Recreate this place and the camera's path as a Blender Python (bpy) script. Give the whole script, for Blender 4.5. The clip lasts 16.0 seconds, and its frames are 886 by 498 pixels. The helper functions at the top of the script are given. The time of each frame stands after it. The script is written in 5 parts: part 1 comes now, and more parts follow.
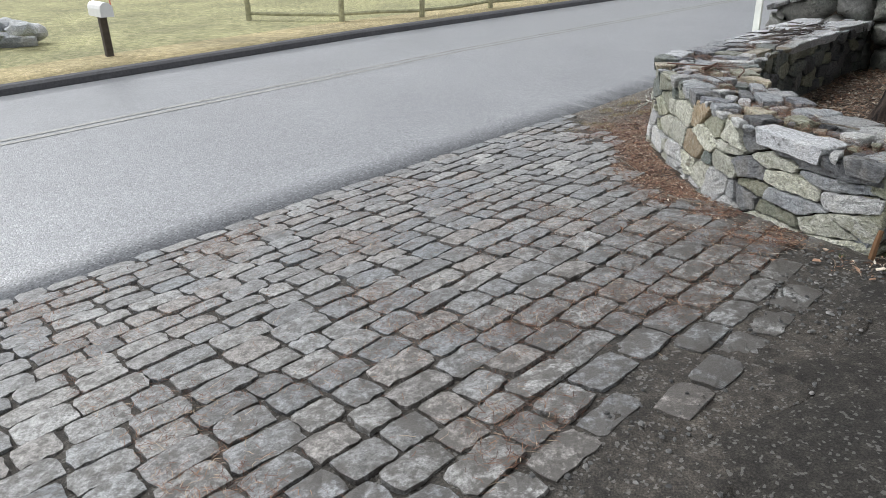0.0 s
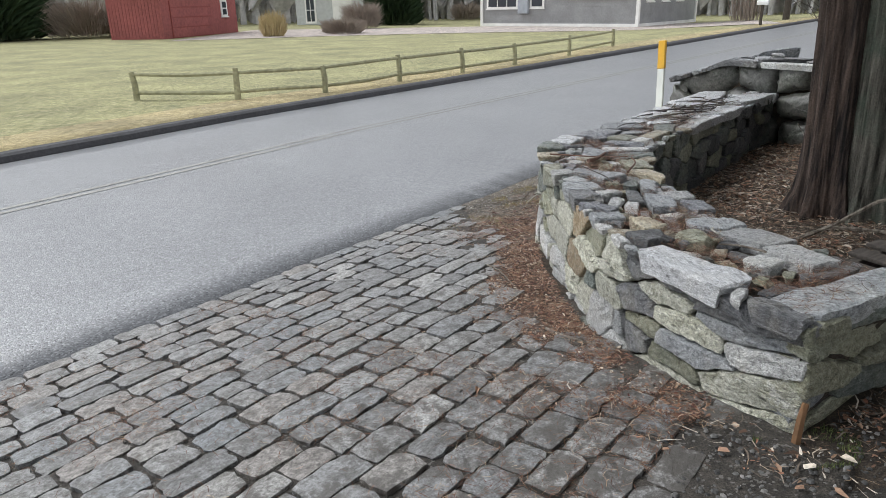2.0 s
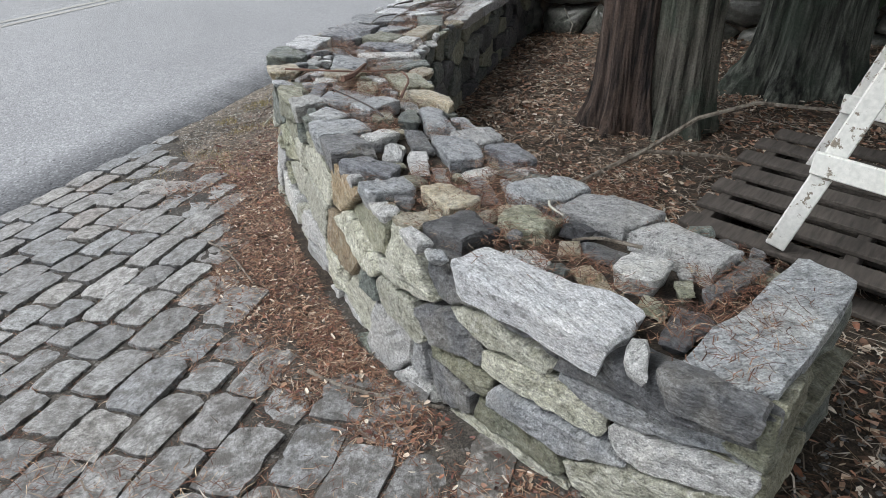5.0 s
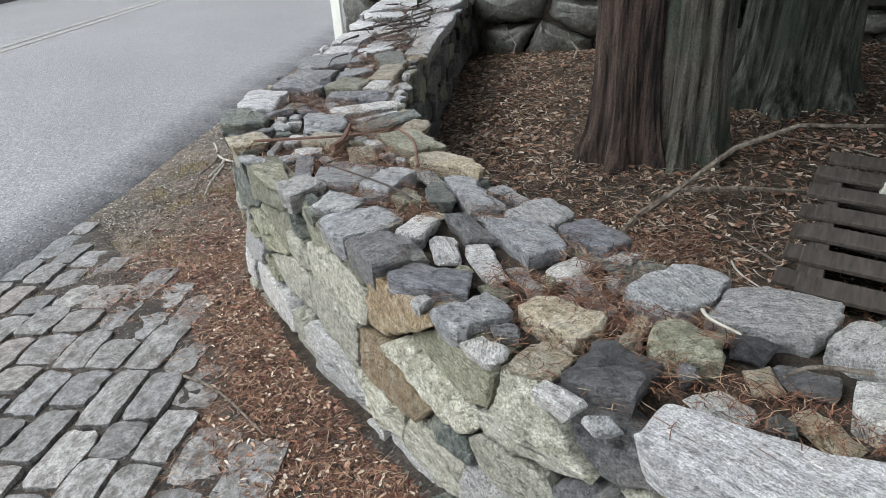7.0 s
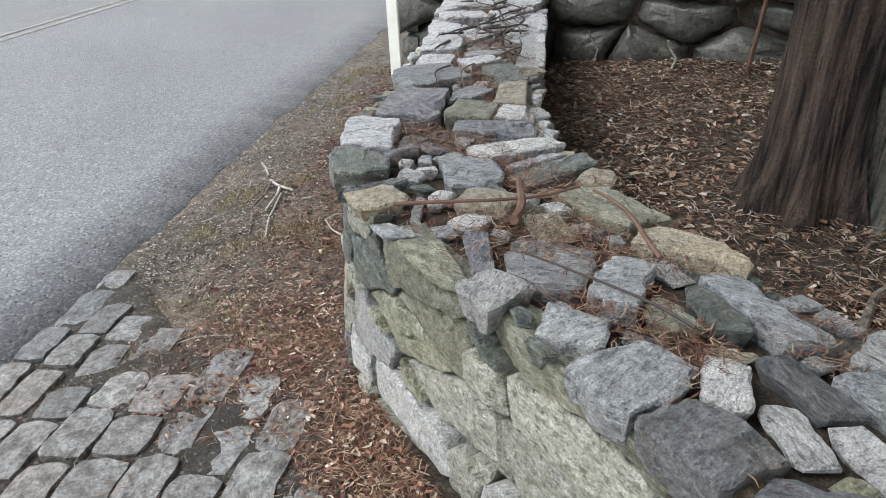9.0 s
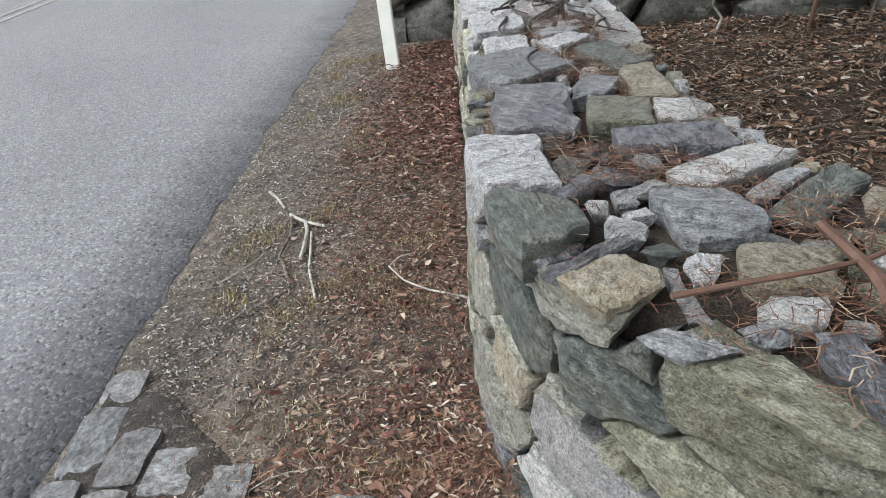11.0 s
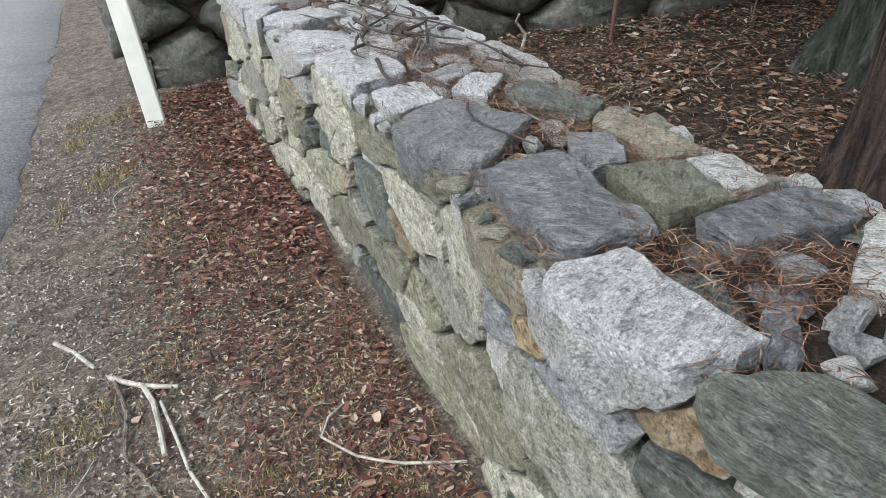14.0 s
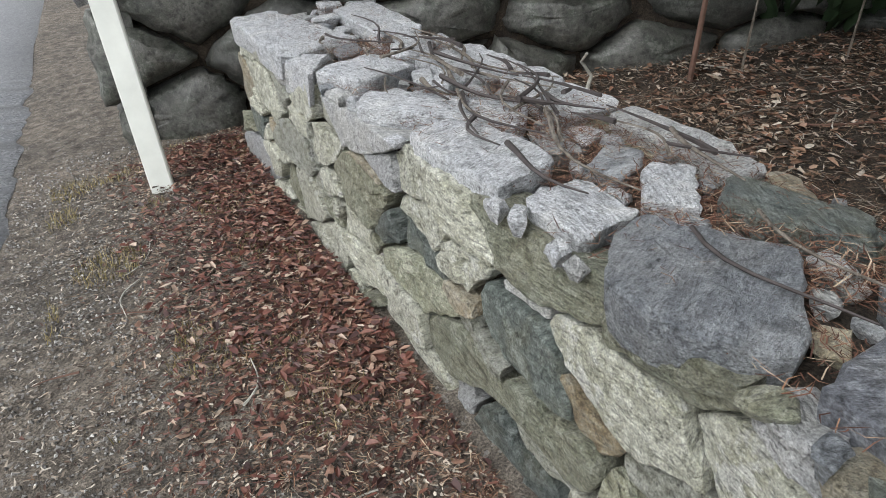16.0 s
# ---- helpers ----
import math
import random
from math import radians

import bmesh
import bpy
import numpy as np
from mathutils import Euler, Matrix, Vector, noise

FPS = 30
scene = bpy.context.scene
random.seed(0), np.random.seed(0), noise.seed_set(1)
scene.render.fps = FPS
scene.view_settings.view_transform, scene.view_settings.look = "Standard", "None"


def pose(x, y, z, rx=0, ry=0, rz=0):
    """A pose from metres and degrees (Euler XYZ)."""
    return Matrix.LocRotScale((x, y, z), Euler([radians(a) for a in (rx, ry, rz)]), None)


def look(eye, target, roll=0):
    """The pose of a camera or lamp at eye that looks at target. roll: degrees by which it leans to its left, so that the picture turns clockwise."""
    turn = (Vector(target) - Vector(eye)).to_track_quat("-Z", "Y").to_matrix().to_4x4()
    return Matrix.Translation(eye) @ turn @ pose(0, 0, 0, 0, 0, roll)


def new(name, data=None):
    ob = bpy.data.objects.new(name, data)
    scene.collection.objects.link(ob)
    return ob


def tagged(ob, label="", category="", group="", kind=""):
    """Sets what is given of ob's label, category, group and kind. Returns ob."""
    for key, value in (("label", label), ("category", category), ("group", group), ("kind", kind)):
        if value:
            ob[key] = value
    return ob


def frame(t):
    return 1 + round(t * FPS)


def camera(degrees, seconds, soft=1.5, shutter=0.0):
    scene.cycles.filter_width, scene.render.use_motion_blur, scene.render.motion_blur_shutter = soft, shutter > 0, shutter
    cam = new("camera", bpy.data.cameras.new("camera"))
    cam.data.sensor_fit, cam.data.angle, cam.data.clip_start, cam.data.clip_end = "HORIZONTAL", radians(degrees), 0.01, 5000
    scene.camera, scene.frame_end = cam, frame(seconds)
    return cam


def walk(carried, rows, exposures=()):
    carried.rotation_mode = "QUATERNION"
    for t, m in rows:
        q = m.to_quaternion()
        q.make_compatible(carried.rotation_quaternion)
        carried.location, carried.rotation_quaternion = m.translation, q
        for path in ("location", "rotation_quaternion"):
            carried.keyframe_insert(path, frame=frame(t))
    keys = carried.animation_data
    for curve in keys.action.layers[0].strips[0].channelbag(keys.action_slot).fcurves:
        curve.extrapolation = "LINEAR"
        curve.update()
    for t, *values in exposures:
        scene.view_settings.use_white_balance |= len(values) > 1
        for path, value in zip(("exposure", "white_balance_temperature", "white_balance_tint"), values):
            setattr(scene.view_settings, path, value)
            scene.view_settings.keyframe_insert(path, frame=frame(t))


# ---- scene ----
cam = camera(66.0, 16.0, soft=0.5)
METRES, EYE, TILT, LEAN, TURN = 7.5, 1.679, -25.0, 0.5, 0.0
ROWS = [
    (0.0, 0.0, 0.0, 0.0, -0.0, 0.0, 0.0),
    (0.5, 0.0159, 0.0339, 0.0169, -4.69, 2.46, -0.45),
    (1.0, 0.0373, 0.0671, 0.0354, -9.82, 2.38, 4.75),
    (1.5, 0.0647, 0.1059, 0.0499, -5.04, 5.88, 0.05),
    (2.0, 0.088, 0.1261, 0.0625, -4.51, 5.06, 2.79),
    (2.5, 0.1009, 0.1585, 0.0748, -12.69, 2.71, 2.22),
    (3.0, 0.1151, 0.1927, 0.0867, -13.48, -0.36, 4.73),
    (3.5, 0.1337, 0.2272, 0.0956, -10.8, -1.45, 5.48),
    (4.0, 0.1383, 0.25, 0.1041, -15.83, -4.31, 7.26),
    (6.5, 0.1337, 0.3745, 0.153, -31.26, -7.02, 11.66),
    (7.0, 0.1259, 0.3968, 0.1655, -33.33, -7.15, 14.67),
    (7.5, 0.1351, 0.4288, 0.1719, -30.38, -6.69, 14.78),
    (8.0, 0.1448, 0.4597, 0.1871, -26.61, -5.99, 13.06),
    (8.5, 0.1352, 0.4931, 0.1981, -32.07, -7.92, 12.73),
    (9.0, 0.125, 0.525, 0.2134, -34.08, -7.99, 13.36),
    (9.5, 0.1277, 0.5646, 0.2211, -34.89, -7.87, 16.28),
    (12.0, 0.1256, 0.6978, 0.2726, -51.31, -15.04, 21.91),
    (12.5, 0.1238, 0.7219, 0.2835, -62.0, -15.8, 23.56),
    (13.0, 0.1303, 0.74, 0.2912, -64.85, -18.15, 21.62),
    (13.5, 0.1503, 0.7534, 0.2922, -68.27, -18.45, 24.78),
    (14.0, 0.1597, 0.7701, 0.2985, -66.72, -20.04, 23.58),
    (14.5, 0.1657, 0.7922, 0.3111, -73.87, -21.79, 25.03),
    (15.0, 0.178, 0.8114, 0.3186, -75.2, -23.84, 23.36),
    (15.5, 0.2043, 0.829, 0.3222, -71.21, -20.1, 25.75),
    (16.0, 0.2234, 0.8481, 0.3335, -69.44, -19.94, 23.77),
]
walk(cam, [(t, pose(0, 0, EYE, TILT, LEAN, TURN) @ pose(METRES * x, METRES * y, METRES * z, 90 + pitch, roll, yaw)) for t, x, y, z, yaw, pitch, roll in ROWS],
     exposures=[(0.0, 0.94), (1.5, 1.02), (2.0, 0.83), (3.5, 0.96), (7.0, 1.1), (12.0, 0.98), (14.0, 1.05), (15.5, 1.02), (16.0, 0.9)])

# ---- light: an overcast winter day ----
world = bpy.data.worlds.new("world")
scene.world = world
world.use_nodes = True
wn, wl = world.node_tree.nodes, world.node_tree.links
sky = wn.new("ShaderNodeTexSky")
sky.sky_type, sky.sun_disc = "NISHITA", False
sky.sun_elevation, sky.sun_rotation = radians(48), radians(-60)
grey = wn.new("ShaderNodeHueSaturation")
grey.inputs["Saturation"].default_value = 0.16
wl.new(sky.outputs[0], grey.inputs["Color"])
wl.new(grey.outputs[0], wn["Background"].inputs["Color"])
wn["Background"].inputs["Strength"].default_value = 0.15
sun = new("sun", bpy.data.lights.new("sun", "SUN"))
sun.data.energy, sun.data.angle, sun.data.color = 1.0, radians(40), (0.98, 1.0, 1.0)
sun.matrix_world = look((-20, 12, 26), (0, 0, 0))


# ---- materials ----
def mat(name, rough=0.85):
    m = bpy.data.materials.new(name)
    m.use_nodes = True
    b = m.node_tree.nodes["Principled BSDF"]
    b.inputs["Roughness"].default_value = rough
    return m, m.node_tree.nodes, m.node_tree.links, b


def node(ns, kind, **values):
    n = ns.new(kind)
    for key, value in values.items():
        n.inputs[key.replace("_", " ")].default_value = value
    return n


def ramp(ns, ls, source, stops, smooth=True):
    r = ns.new("ShaderNodeValToRGB")
    if not smooth:
        r.color_ramp.interpolation = "CONSTANT"
    e = r.color_ramp.elements
    while len(e) < len(stops):
        e.new(0.5)
    for k, (p, col) in enumerate(stops):
        e[k].position, e[k].color = p, (*col, 1)
    ls.new(source, r.inputs[0])
    return r.outputs[0]


def mix(ns, ls, factor, a, b, blend="MIX"):
    n = ns.new("ShaderNodeMix")
    n.data_type, n.blend_type = "RGBA", blend
    for socket, value in ((n.inputs[0], factor), (n.inputs[6], a), (n.inputs[7], b)):
        if isinstance(value, (int, float)):
            socket.default_value = value
        elif isinstance(value, tuple):
            socket.default_value = (*value, 1)
        else:
            ls.new(value, socket)
    return n.outputs[2]


def noise_tex(ns, ls, scale, vec=None, detail=5.0, rough=0.6):
    n = node(ns, "ShaderNodeTexNoise", Scale=scale, Detail=detail, Roughness=rough)
    if vec is not None:
        ls.new(vec, n.inputs["Vector"])
    return n.outputs["Fac"]


def bump(ns, ls, bsdf, height, strength, distance=0.01):
    n = node(ns, "ShaderNodeBump", Strength=strength, Distance=distance)
    ls.new(height, n.inputs["Height"])
    ls.new(n.outputs[0], bsdf.inputs["Normal"])
    return n


def coords(ns, ls, out="Object", scale=None, spin=False, island=False):
    """Object coordinates, shifted (and turned) at random from piece to piece."""
    tc, info = ns.new("ShaderNodeTexCoord"), ns.new("ShaderNodeObjectInfo")
    rnd = ns.new("ShaderNodeNewGeometry").outputs["Random Per Island"] if island else info.outputs["Random"]
    vec = tc.outputs[out]
    if spin:
        mul = node(ns, "ShaderNodeMath")
        mul.operation = "MULTIPLY"
        mul.inputs[1].default_value = 37.0
        ls.new(rnd, mul.inputs[0])
        rot = ns.new("ShaderNodeVectorRotate")
        rot.rotation_type = "Z_AXIS"
        ls.new(vec, rot.inputs["Vector"])
        ls.new(mul.outputs[0], rot.inputs["Angle"])
        vec = rot.outputs[0]
    add = ns.new("ShaderNodeVectorMath")
    add.operation = "MULTIPLY_ADD"
    add.inputs[1].default_value = (91.0, 57.0, 33.0)
    comb = ns.new("ShaderNodeCombineXYZ")
    for k in range(3):
        ls.new(rnd, comb.inputs[k])
    ls.new(comb.outputs[0], add.inputs[0])
    ls.new(vec, add.inputs[2])
    vec = add.outputs[0]
    if scale:
        mp = node(ns, "ShaderNodeVectorMath")
        mp.operation = "MULTIPLY"
        mp.inputs[1].default_value = scale
        ls.new(vec, mp.inputs[0])
        return vec, mp.outputs[0], rnd
    return vec, vec, rnd


def stone_mat(name, dark, mid, light, tint, streak=(14, 44, 60), rough=0.4, island=False, vary=True, relief=0.05):
    """Foliated stone: mottled grain, fine beds along one way, a second colour in patches, crusts of pale lichen."""
    m, ns, ls, b = mat(name, rough)
    b.inputs["Specular IOR Level"].default_value = 0.7
    vec, long, rnd = coords(ns, ls, scale=streak, spin=True, island=island)
    grain = noise_tex(ns, ls, 1.0, long, 5, 0.6)
    beds = noise_tex(ns, ls, 3.4, long, 3, 0.7)
    mottle = noise_tex(ns, ls, 42, vec, 8, 0.72)
    speck = noise_tex(ns, ls, 210, vec, 3, 0.7)
    patch = noise_tex(ns, ls, 7, vec, 5, 0.6)
    col = ramp(ns, ls, mix(ns, ls, 0.55, grain, mottle), [(0.38, dark), (0.49, mid), (0.61, light)])
    col = mix(ns, ls, ramp(ns, ls, patch, [(0.48, (0, 0, 0)), (0.62, (0.8, 0.8, 0.8))]), col, tint)
    crust = mix(ns, ls, 0.4, patch, mottle)
    col = mix(ns, ls, ramp(ns, ls, crust, [(0.55, (0, 0, 0)), (0.6, (0.55, 0.55, 0.55))]), col, tuple(min(0.78, x * 1.15 + 0.06) for x in light))
    col = mix(ns, ls, ramp(ns, ls, mottle, [(0.34, (0.75, 0.75, 0.75)), (0.41, (0, 0, 0))]), col, tuple(x * 0.55 for x in dark))
    col = mix(ns, ls, 1.0, col, ramp(ns, ls, beds, [(0.36, (0.52, 0.52, 0.52)), (0.44, (1.05, 1.05, 1.05)), (0.66, (1.32, 1.32, 1.32))]), "MULTIPLY")
    col = mix(ns, ls, 1.0, col, ramp(ns, ls, speck, [(0.35, (0.66, 0.66, 0.66)), (0.65, (1.38, 1.38, 1.38))]), "MULTIPLY")
    if vary:
        col = mix(ns, ls, 1.0, col, ramp(ns, ls, rnd, [(0.0, (0.55, 0.56, 0.57)), (0.5, (0.85, 0.85, 0.845)), (1.0, (1.08, 1.08, 1.06))]), "MULTIPLY")
    ls.new(col, b.inputs["Base Color"])
    bump(ns, ls, b, mix(ns, ls, 0.3, mix(ns, ls, 0.62, beds, mottle), grain), 1.0, relief)
    return m


SCHIST = stone_mat("schist_grey", (0.15, 0.161, 0.174), (0.352, 0.371, 0.396), (0.546, 0.568, 0.594), (0.405, 0.409, 0.405))
PALE = stone_mat("gneiss_pale", (0.299, 0.299, 0.299), (0.554, 0.559, 0.563), (0.704, 0.704, 0.704), (0.51, 0.502, 0.475))
OLIVE = stone_mat("schist_olive", (0.144, 0.14, 0.09), (0.306, 0.302, 0.216), (0.477, 0.477, 0.387), (0.243, 0.261, 0.189))
OCHRE = stone_mat("stone_ochre", (0.2, 0.145, 0.085), (0.4, 0.31, 0.185), (0.58, 0.52, 0.4), (0.37, 0.24, 0.12), streak=(14, 24, 24))
SLATE = stone_mat("slate_dark", (0.035, 0.036, 0.042), (0.075, 0.077, 0.085), (0.15, 0.155, 0.165), (0.09, 0.09, 0.095))
GREEN = stone_mat("schist_greenish", (0.06, 0.075, 0.07), (0.14, 0.165, 0.152), (0.29, 0.32, 0.3), (0.17, 0.175, 0.13))
BUFF = stone_mat("stone_buff", (0.306, 0.261, 0.18), (0.45, 0.405, 0.306), (0.594, 0.558, 0.468), (0.378, 0.297, 0.18), streak=(16, 26, 26))
BOULDER = stone_mat("boulder_brown_grey", (0.035, 0.036, 0.032), (0.078, 0.078, 0.07), (0.14, 0.138, 0.126), (0.065, 0.076, 0.06), streak=(6, 8, 8), relief=0.012)
FACE = stone_mat("schist_pale_olive", (0.225, 0.221, 0.171), (0.477, 0.477, 0.401), (0.684, 0.684, 0.612), (0.387, 0.383, 0.288), streak=(9, 24, 40))
MEDIUM = stone_mat("schist_mid_grey", (0.075, 0.078, 0.086), (0.17, 0.175, 0.187), (0.32, 0.326, 0.337), (0.21, 0.2, 0.18))
BLUE = stone_mat("schist_blue_grey", (0.065, 0.07, 0.08), (0.155, 0.163, 0.185), (0.3, 0.315, 0.345), (0.17, 0.17, 0.175), rough=0.34, vary=False)
# white slabs; on the far caps this colour also stands in for sky sheen
WHITE = stone_mat("gneiss_white_and_sheen", (0.28, 0.287, 0.3), (0.55, 0.562, 0.585), (0.72, 0.73, 0.75), (0.58, 0.585, 0.59), vary=False)
STONES = dict(k=BLUE, w=WHITE, m=MEDIUM, f=FACE, s=SCHIST, p=PALE, o=OLIVE, c=OCHRE, d=SLATE, g=GREEN, b=BUFF)


def sett_mat(name, island):
    m, ns, ls, b = mat(name, 0.42)
    b.inputs["Specular IOR Level"].default_value = 0.75
    vec, long, rnd = coords(ns, ls, scale=None if island else (0.23, 0.15, 0.03), island=island)
    vec = long
    big = noise_tex(ns, ls, 20, vec, 7, 0.72)
    fine = noise_tex(ns, ls, 230, vec, 3, 0.75)
    base = ramp(ns, ls, rnd, [(0.0, (0.16, 0.163, 0.167)), (0.25, (0.27, 0.268, 0.264)), (0.45, (0.205, 0.212, 0.222)), (0.62, (0.3, 0.295, 0.286)), (0.76, (0.265, 0.242, 0.226)), (0.88, (0.18, 0.195, 0.21)), (1.0, (0.37, 0.367, 0.36))])
    wear = ramp(ns, ls, big, [(0.34, (0.2, 0.185, 0.165)), (0.45, (0.55, 0.54, 0.52)), (0.53, (0.88, 0.88, 0.88)), (0.68, (1.3, 1.3, 1.3))])
    col = mix(ns, ls, 1.0, base, wear, "MULTIPLY")
    mott = noise_tex(ns, ls, 75, vec, 5, 0.7)
    col = mix(ns, ls, 1.0, col, ramp(ns, ls, mott, [(0.36, (0.4, 0.39, 0.37)), (0.47, (0.95, 0.95, 0.95)), (0.62, (1.4, 1.4, 1.38))]), "MULTIPLY")
    gm = ramp(ns, ls, fine, [(0.32, (0.5, 0.5, 0.5)), (0.68, (1.4, 1.4, 1.4))])
    col = mix(ns, ls, 1.0, col, gm, "MULTIPLY")
    # soil washed over the stones, more of it towards the drive
    pos = ns.new("ShaderNodeNewGeometry").outputs["Position"]
    far_ = node(ns, "ShaderNodeVectorMath")
    far_.operation = "DOT_PRODUCT"
    far_.inputs[1].default_value = (0.6996, -0.7146, 0)
    ls.new(pos, far_.inputs[0])
    span = ns.new("ShaderNodeMapRange")
    for key, value in (("From Min", -3.2), ("From Max", -0.7), ("To Min", -0.07), ("To Max", 0.1)):
        span.inputs[key].default_value = value
    ls.new(far_.outputs["Value"], span.inputs["Value"])
    soil = node(ns, "ShaderNodeMath")
    ls.new(noise_tex(ns, ls, 11, pos, 7, 0.72), soil.inputs[0])
    ls.new(span.outputs[0], soil.inputs[1])
    cover = ramp(ns, ls, soil.outputs[0], [(0.52, (0, 0, 0)), (0.6, (0.85, 0.85, 0.85))])
    col = mix(ns, ls, cover, col, (0.05, 0.043, 0.036))
    ls.new(col, b.inputs["Base Color"])
    bump(ns, ls, b, mix(ns, ls, 0.35, big, fine), 1.0, 0.007)
    return m


SETT, SETT_FAR = sett_mat("granite_sett", False), sett_mat("granite_sett_rest", True)


def earth_mat(name, a, b_, c_, pebble=0.0, rough=0.95, scale=1.0):
    m, ns, ls, b = mat(name, rough)
    vec = ns.new("ShaderNodeTexCoord").outputs["Object"]
    big, mid, fine = noise_tex(ns, ls, 1.3 * scale, vec, 4), noise_tex(ns, ls, 17 * scale, vec, 5, 0.65), noise_tex(ns, ls, 150 * scale, vec, 4, 0.7)
    col = ramp(ns, ls, mid, [(0.3, a), (0.5, b_), (0.72, c_)])
    col = mix(ns, ls, 1.0, col, ramp(ns, ls, big, [(0.3, (0.7, 0.7, 0.7)), (0.7, (1.25, 1.2, 1.15))]), "MULTIPLY")
    col = mix(ns, ls, 1.0, col, ramp(ns, ls, fine, [(0.34, (0.25, 0.25, 0.25)), (0.5, (0.9, 0.9, 0.9)), (0.66, (1.8, 1.8, 1.8))]), "MULTIPLY")
    h = mix(ns, ls, 0.5, mid, fine)
    if pebble:
        v = node(ns, "ShaderNodeTexVoronoi", Scale=95.0)
        ls.new(vec, v.inputs["Vector"])
        pm = ramp(ns, ls, v.outputs["Color"], [(0.8, (0, 0, 0)), (0.83, (pebble, pebble, pebble))])
        col = mix(ns, ls, pm, col, (0.42, 0.41, 0.39))
    ls.new(col, b.inputs["Base Color"])
    bump(ns, ls, b, h, 0.9, 0.02)
    return m


DIRT = earth_mat("leafy_earth", (0.022, 0.018, 0.014), (0.052, 0.041, 0.031), (0.11, 0.086, 0.064))
VERGE = earth_mat("verge_earth", (0.06, 0.052, 0.043), (0.15, 0.132, 0.111), (0.28, 0.25, 0.21), pebble=0.35)
JOINT = earth_mat("joint_soil", (0.025, 0.022, 0.019), (0.055, 0.049, 0.042), (0.115, 0.104, 0.088), pebble=0.3, rough=0.8)
DRIVE = earth_mat("drive_tar_and_grit", (0.018, 0.016, 0.014), (0.036, 0.033, 0.029), (0.07, 0.064, 0.057), pebble=0.25)
LAWN = earth_mat("winter_lawn", (0.19, 0.2, 0.1), (0.33, 0.33, 0.17), (0.5, 0.46, 0.29), scale=0.5)
STRAW_LAWN = earth_mat("dry_lawn_edge", (0.24, 0.21, 0.11), (0.42, 0.36, 0.2), (0.58, 0.5, 0.32), scale=0.5)
GRAVEL = earth_mat("pinkish_gravel", (0.38, 0.33, 0.31), (0.5, 0.45, 0.42), (0.6, 0.55, 0.52))


def asphalt_mat():
    m, ns, ls, b = mat("old_asphalt", 0.3)
    b.inputs["Specular IOR Level"].default_value = 0.85
    vec = ns.new("ShaderNodeTexCoord").outputs["Object"]
    v = node(ns, "ShaderNodeTexVoronoi", Scale=85.0)
    ls.new(vec, v.inputs["Vector"])
    chips = ramp(ns, ls, v.outputs["Color"], [(0.08, (0.04, 0.043, 0.048)), (0.25, (0.14, 0.146, 0.156)), (0.6, (0.172, 0.18, 0.192)), (0.92, (0.34, 0.35, 0.363))])
    big = noise_tex(ns, ls, 0.7, vec, 5, 0.6)
    col = mix(ns, ls, 1.0, chips, ramp(ns, ls, big, [(0.3, (0.85, 0.85, 0.86)), (0.7, (1.12, 1.12, 1.12))]), "MULTIPLY")
    ls.new(col, b.inputs["Base Color"])
    d_ = node(ns, "ShaderNodeMath")
    d_.operation = "SUBTRACT"
    d_.inputs[0].default_value = 1.0
    ls.new(v.outputs["Distance"], d_.inputs[1])
    bump(ns, ls, b, d_.outputs[0], 0.6, 0.003)
    return m


ASPHALT = asphalt_mat()


def bark_mat(name, a, b_, c_, moss=None):
    m, ns, ls, b = mat(name, 0.9)
    tc = ns.new("ShaderNodeTexCoord").outputs["Object"]
    mp = node(ns, "ShaderNodeVectorMath")
    mp.operation = "MULTIPLY"
    mp.inputs[1].default_value = (24, 24, 2.2)
    ls.new(tc, mp.inputs[0])
    strip = noise_tex(ns, ls, 1.0, mp.outputs[0], 7, 0.6)
    big = noise_tex(ns, ls, 3.0, tc, 3)
    fine = noise_tex(ns, ls, 90, tc, 3)
    col = ramp(ns, ls, strip, [(0.36, a), (0.46, b_), (0.7, c_)])
    if moss:
        col = mix(ns, ls, ramp(ns, ls, big, [(0.45, (0, 0, 0)), (0.62, (0.8, 0.8, 0.8))]), col, moss)
    col = mix(ns, ls, 1.0, col, ramp(ns, ls, fine, [(0.3, (0.7, 0.7, 0.7)), (0.7, (1.2, 1.2, 1.2))]), "MULTIPLY")
    ls.new(col, b.inputs["Base Color"])
    bump(ns, ls, b, mix(ns, ls, 0.25, strip, fine), 1.0, 0.06)
    return m


BARK_RED = bark_mat("cedar_bark_red", (0.008, 0.006, 0.006), (0.05, 0.035, 0.029), (0.15, 0.106, 0.085))
BARK_GREY = bark_mat("cedar_bark_grey", (0.02, 0.019, 0.016), (0.085, 0.08, 0.066), (0.22, 0.21, 0.18), moss=(0.075, 0.1, 0.075))
TWIG = bark_mat("twig_bark", (0.09, 0.075, 0.06), (0.2, 0.17, 0.14), (0.36, 0.33, 0.28))


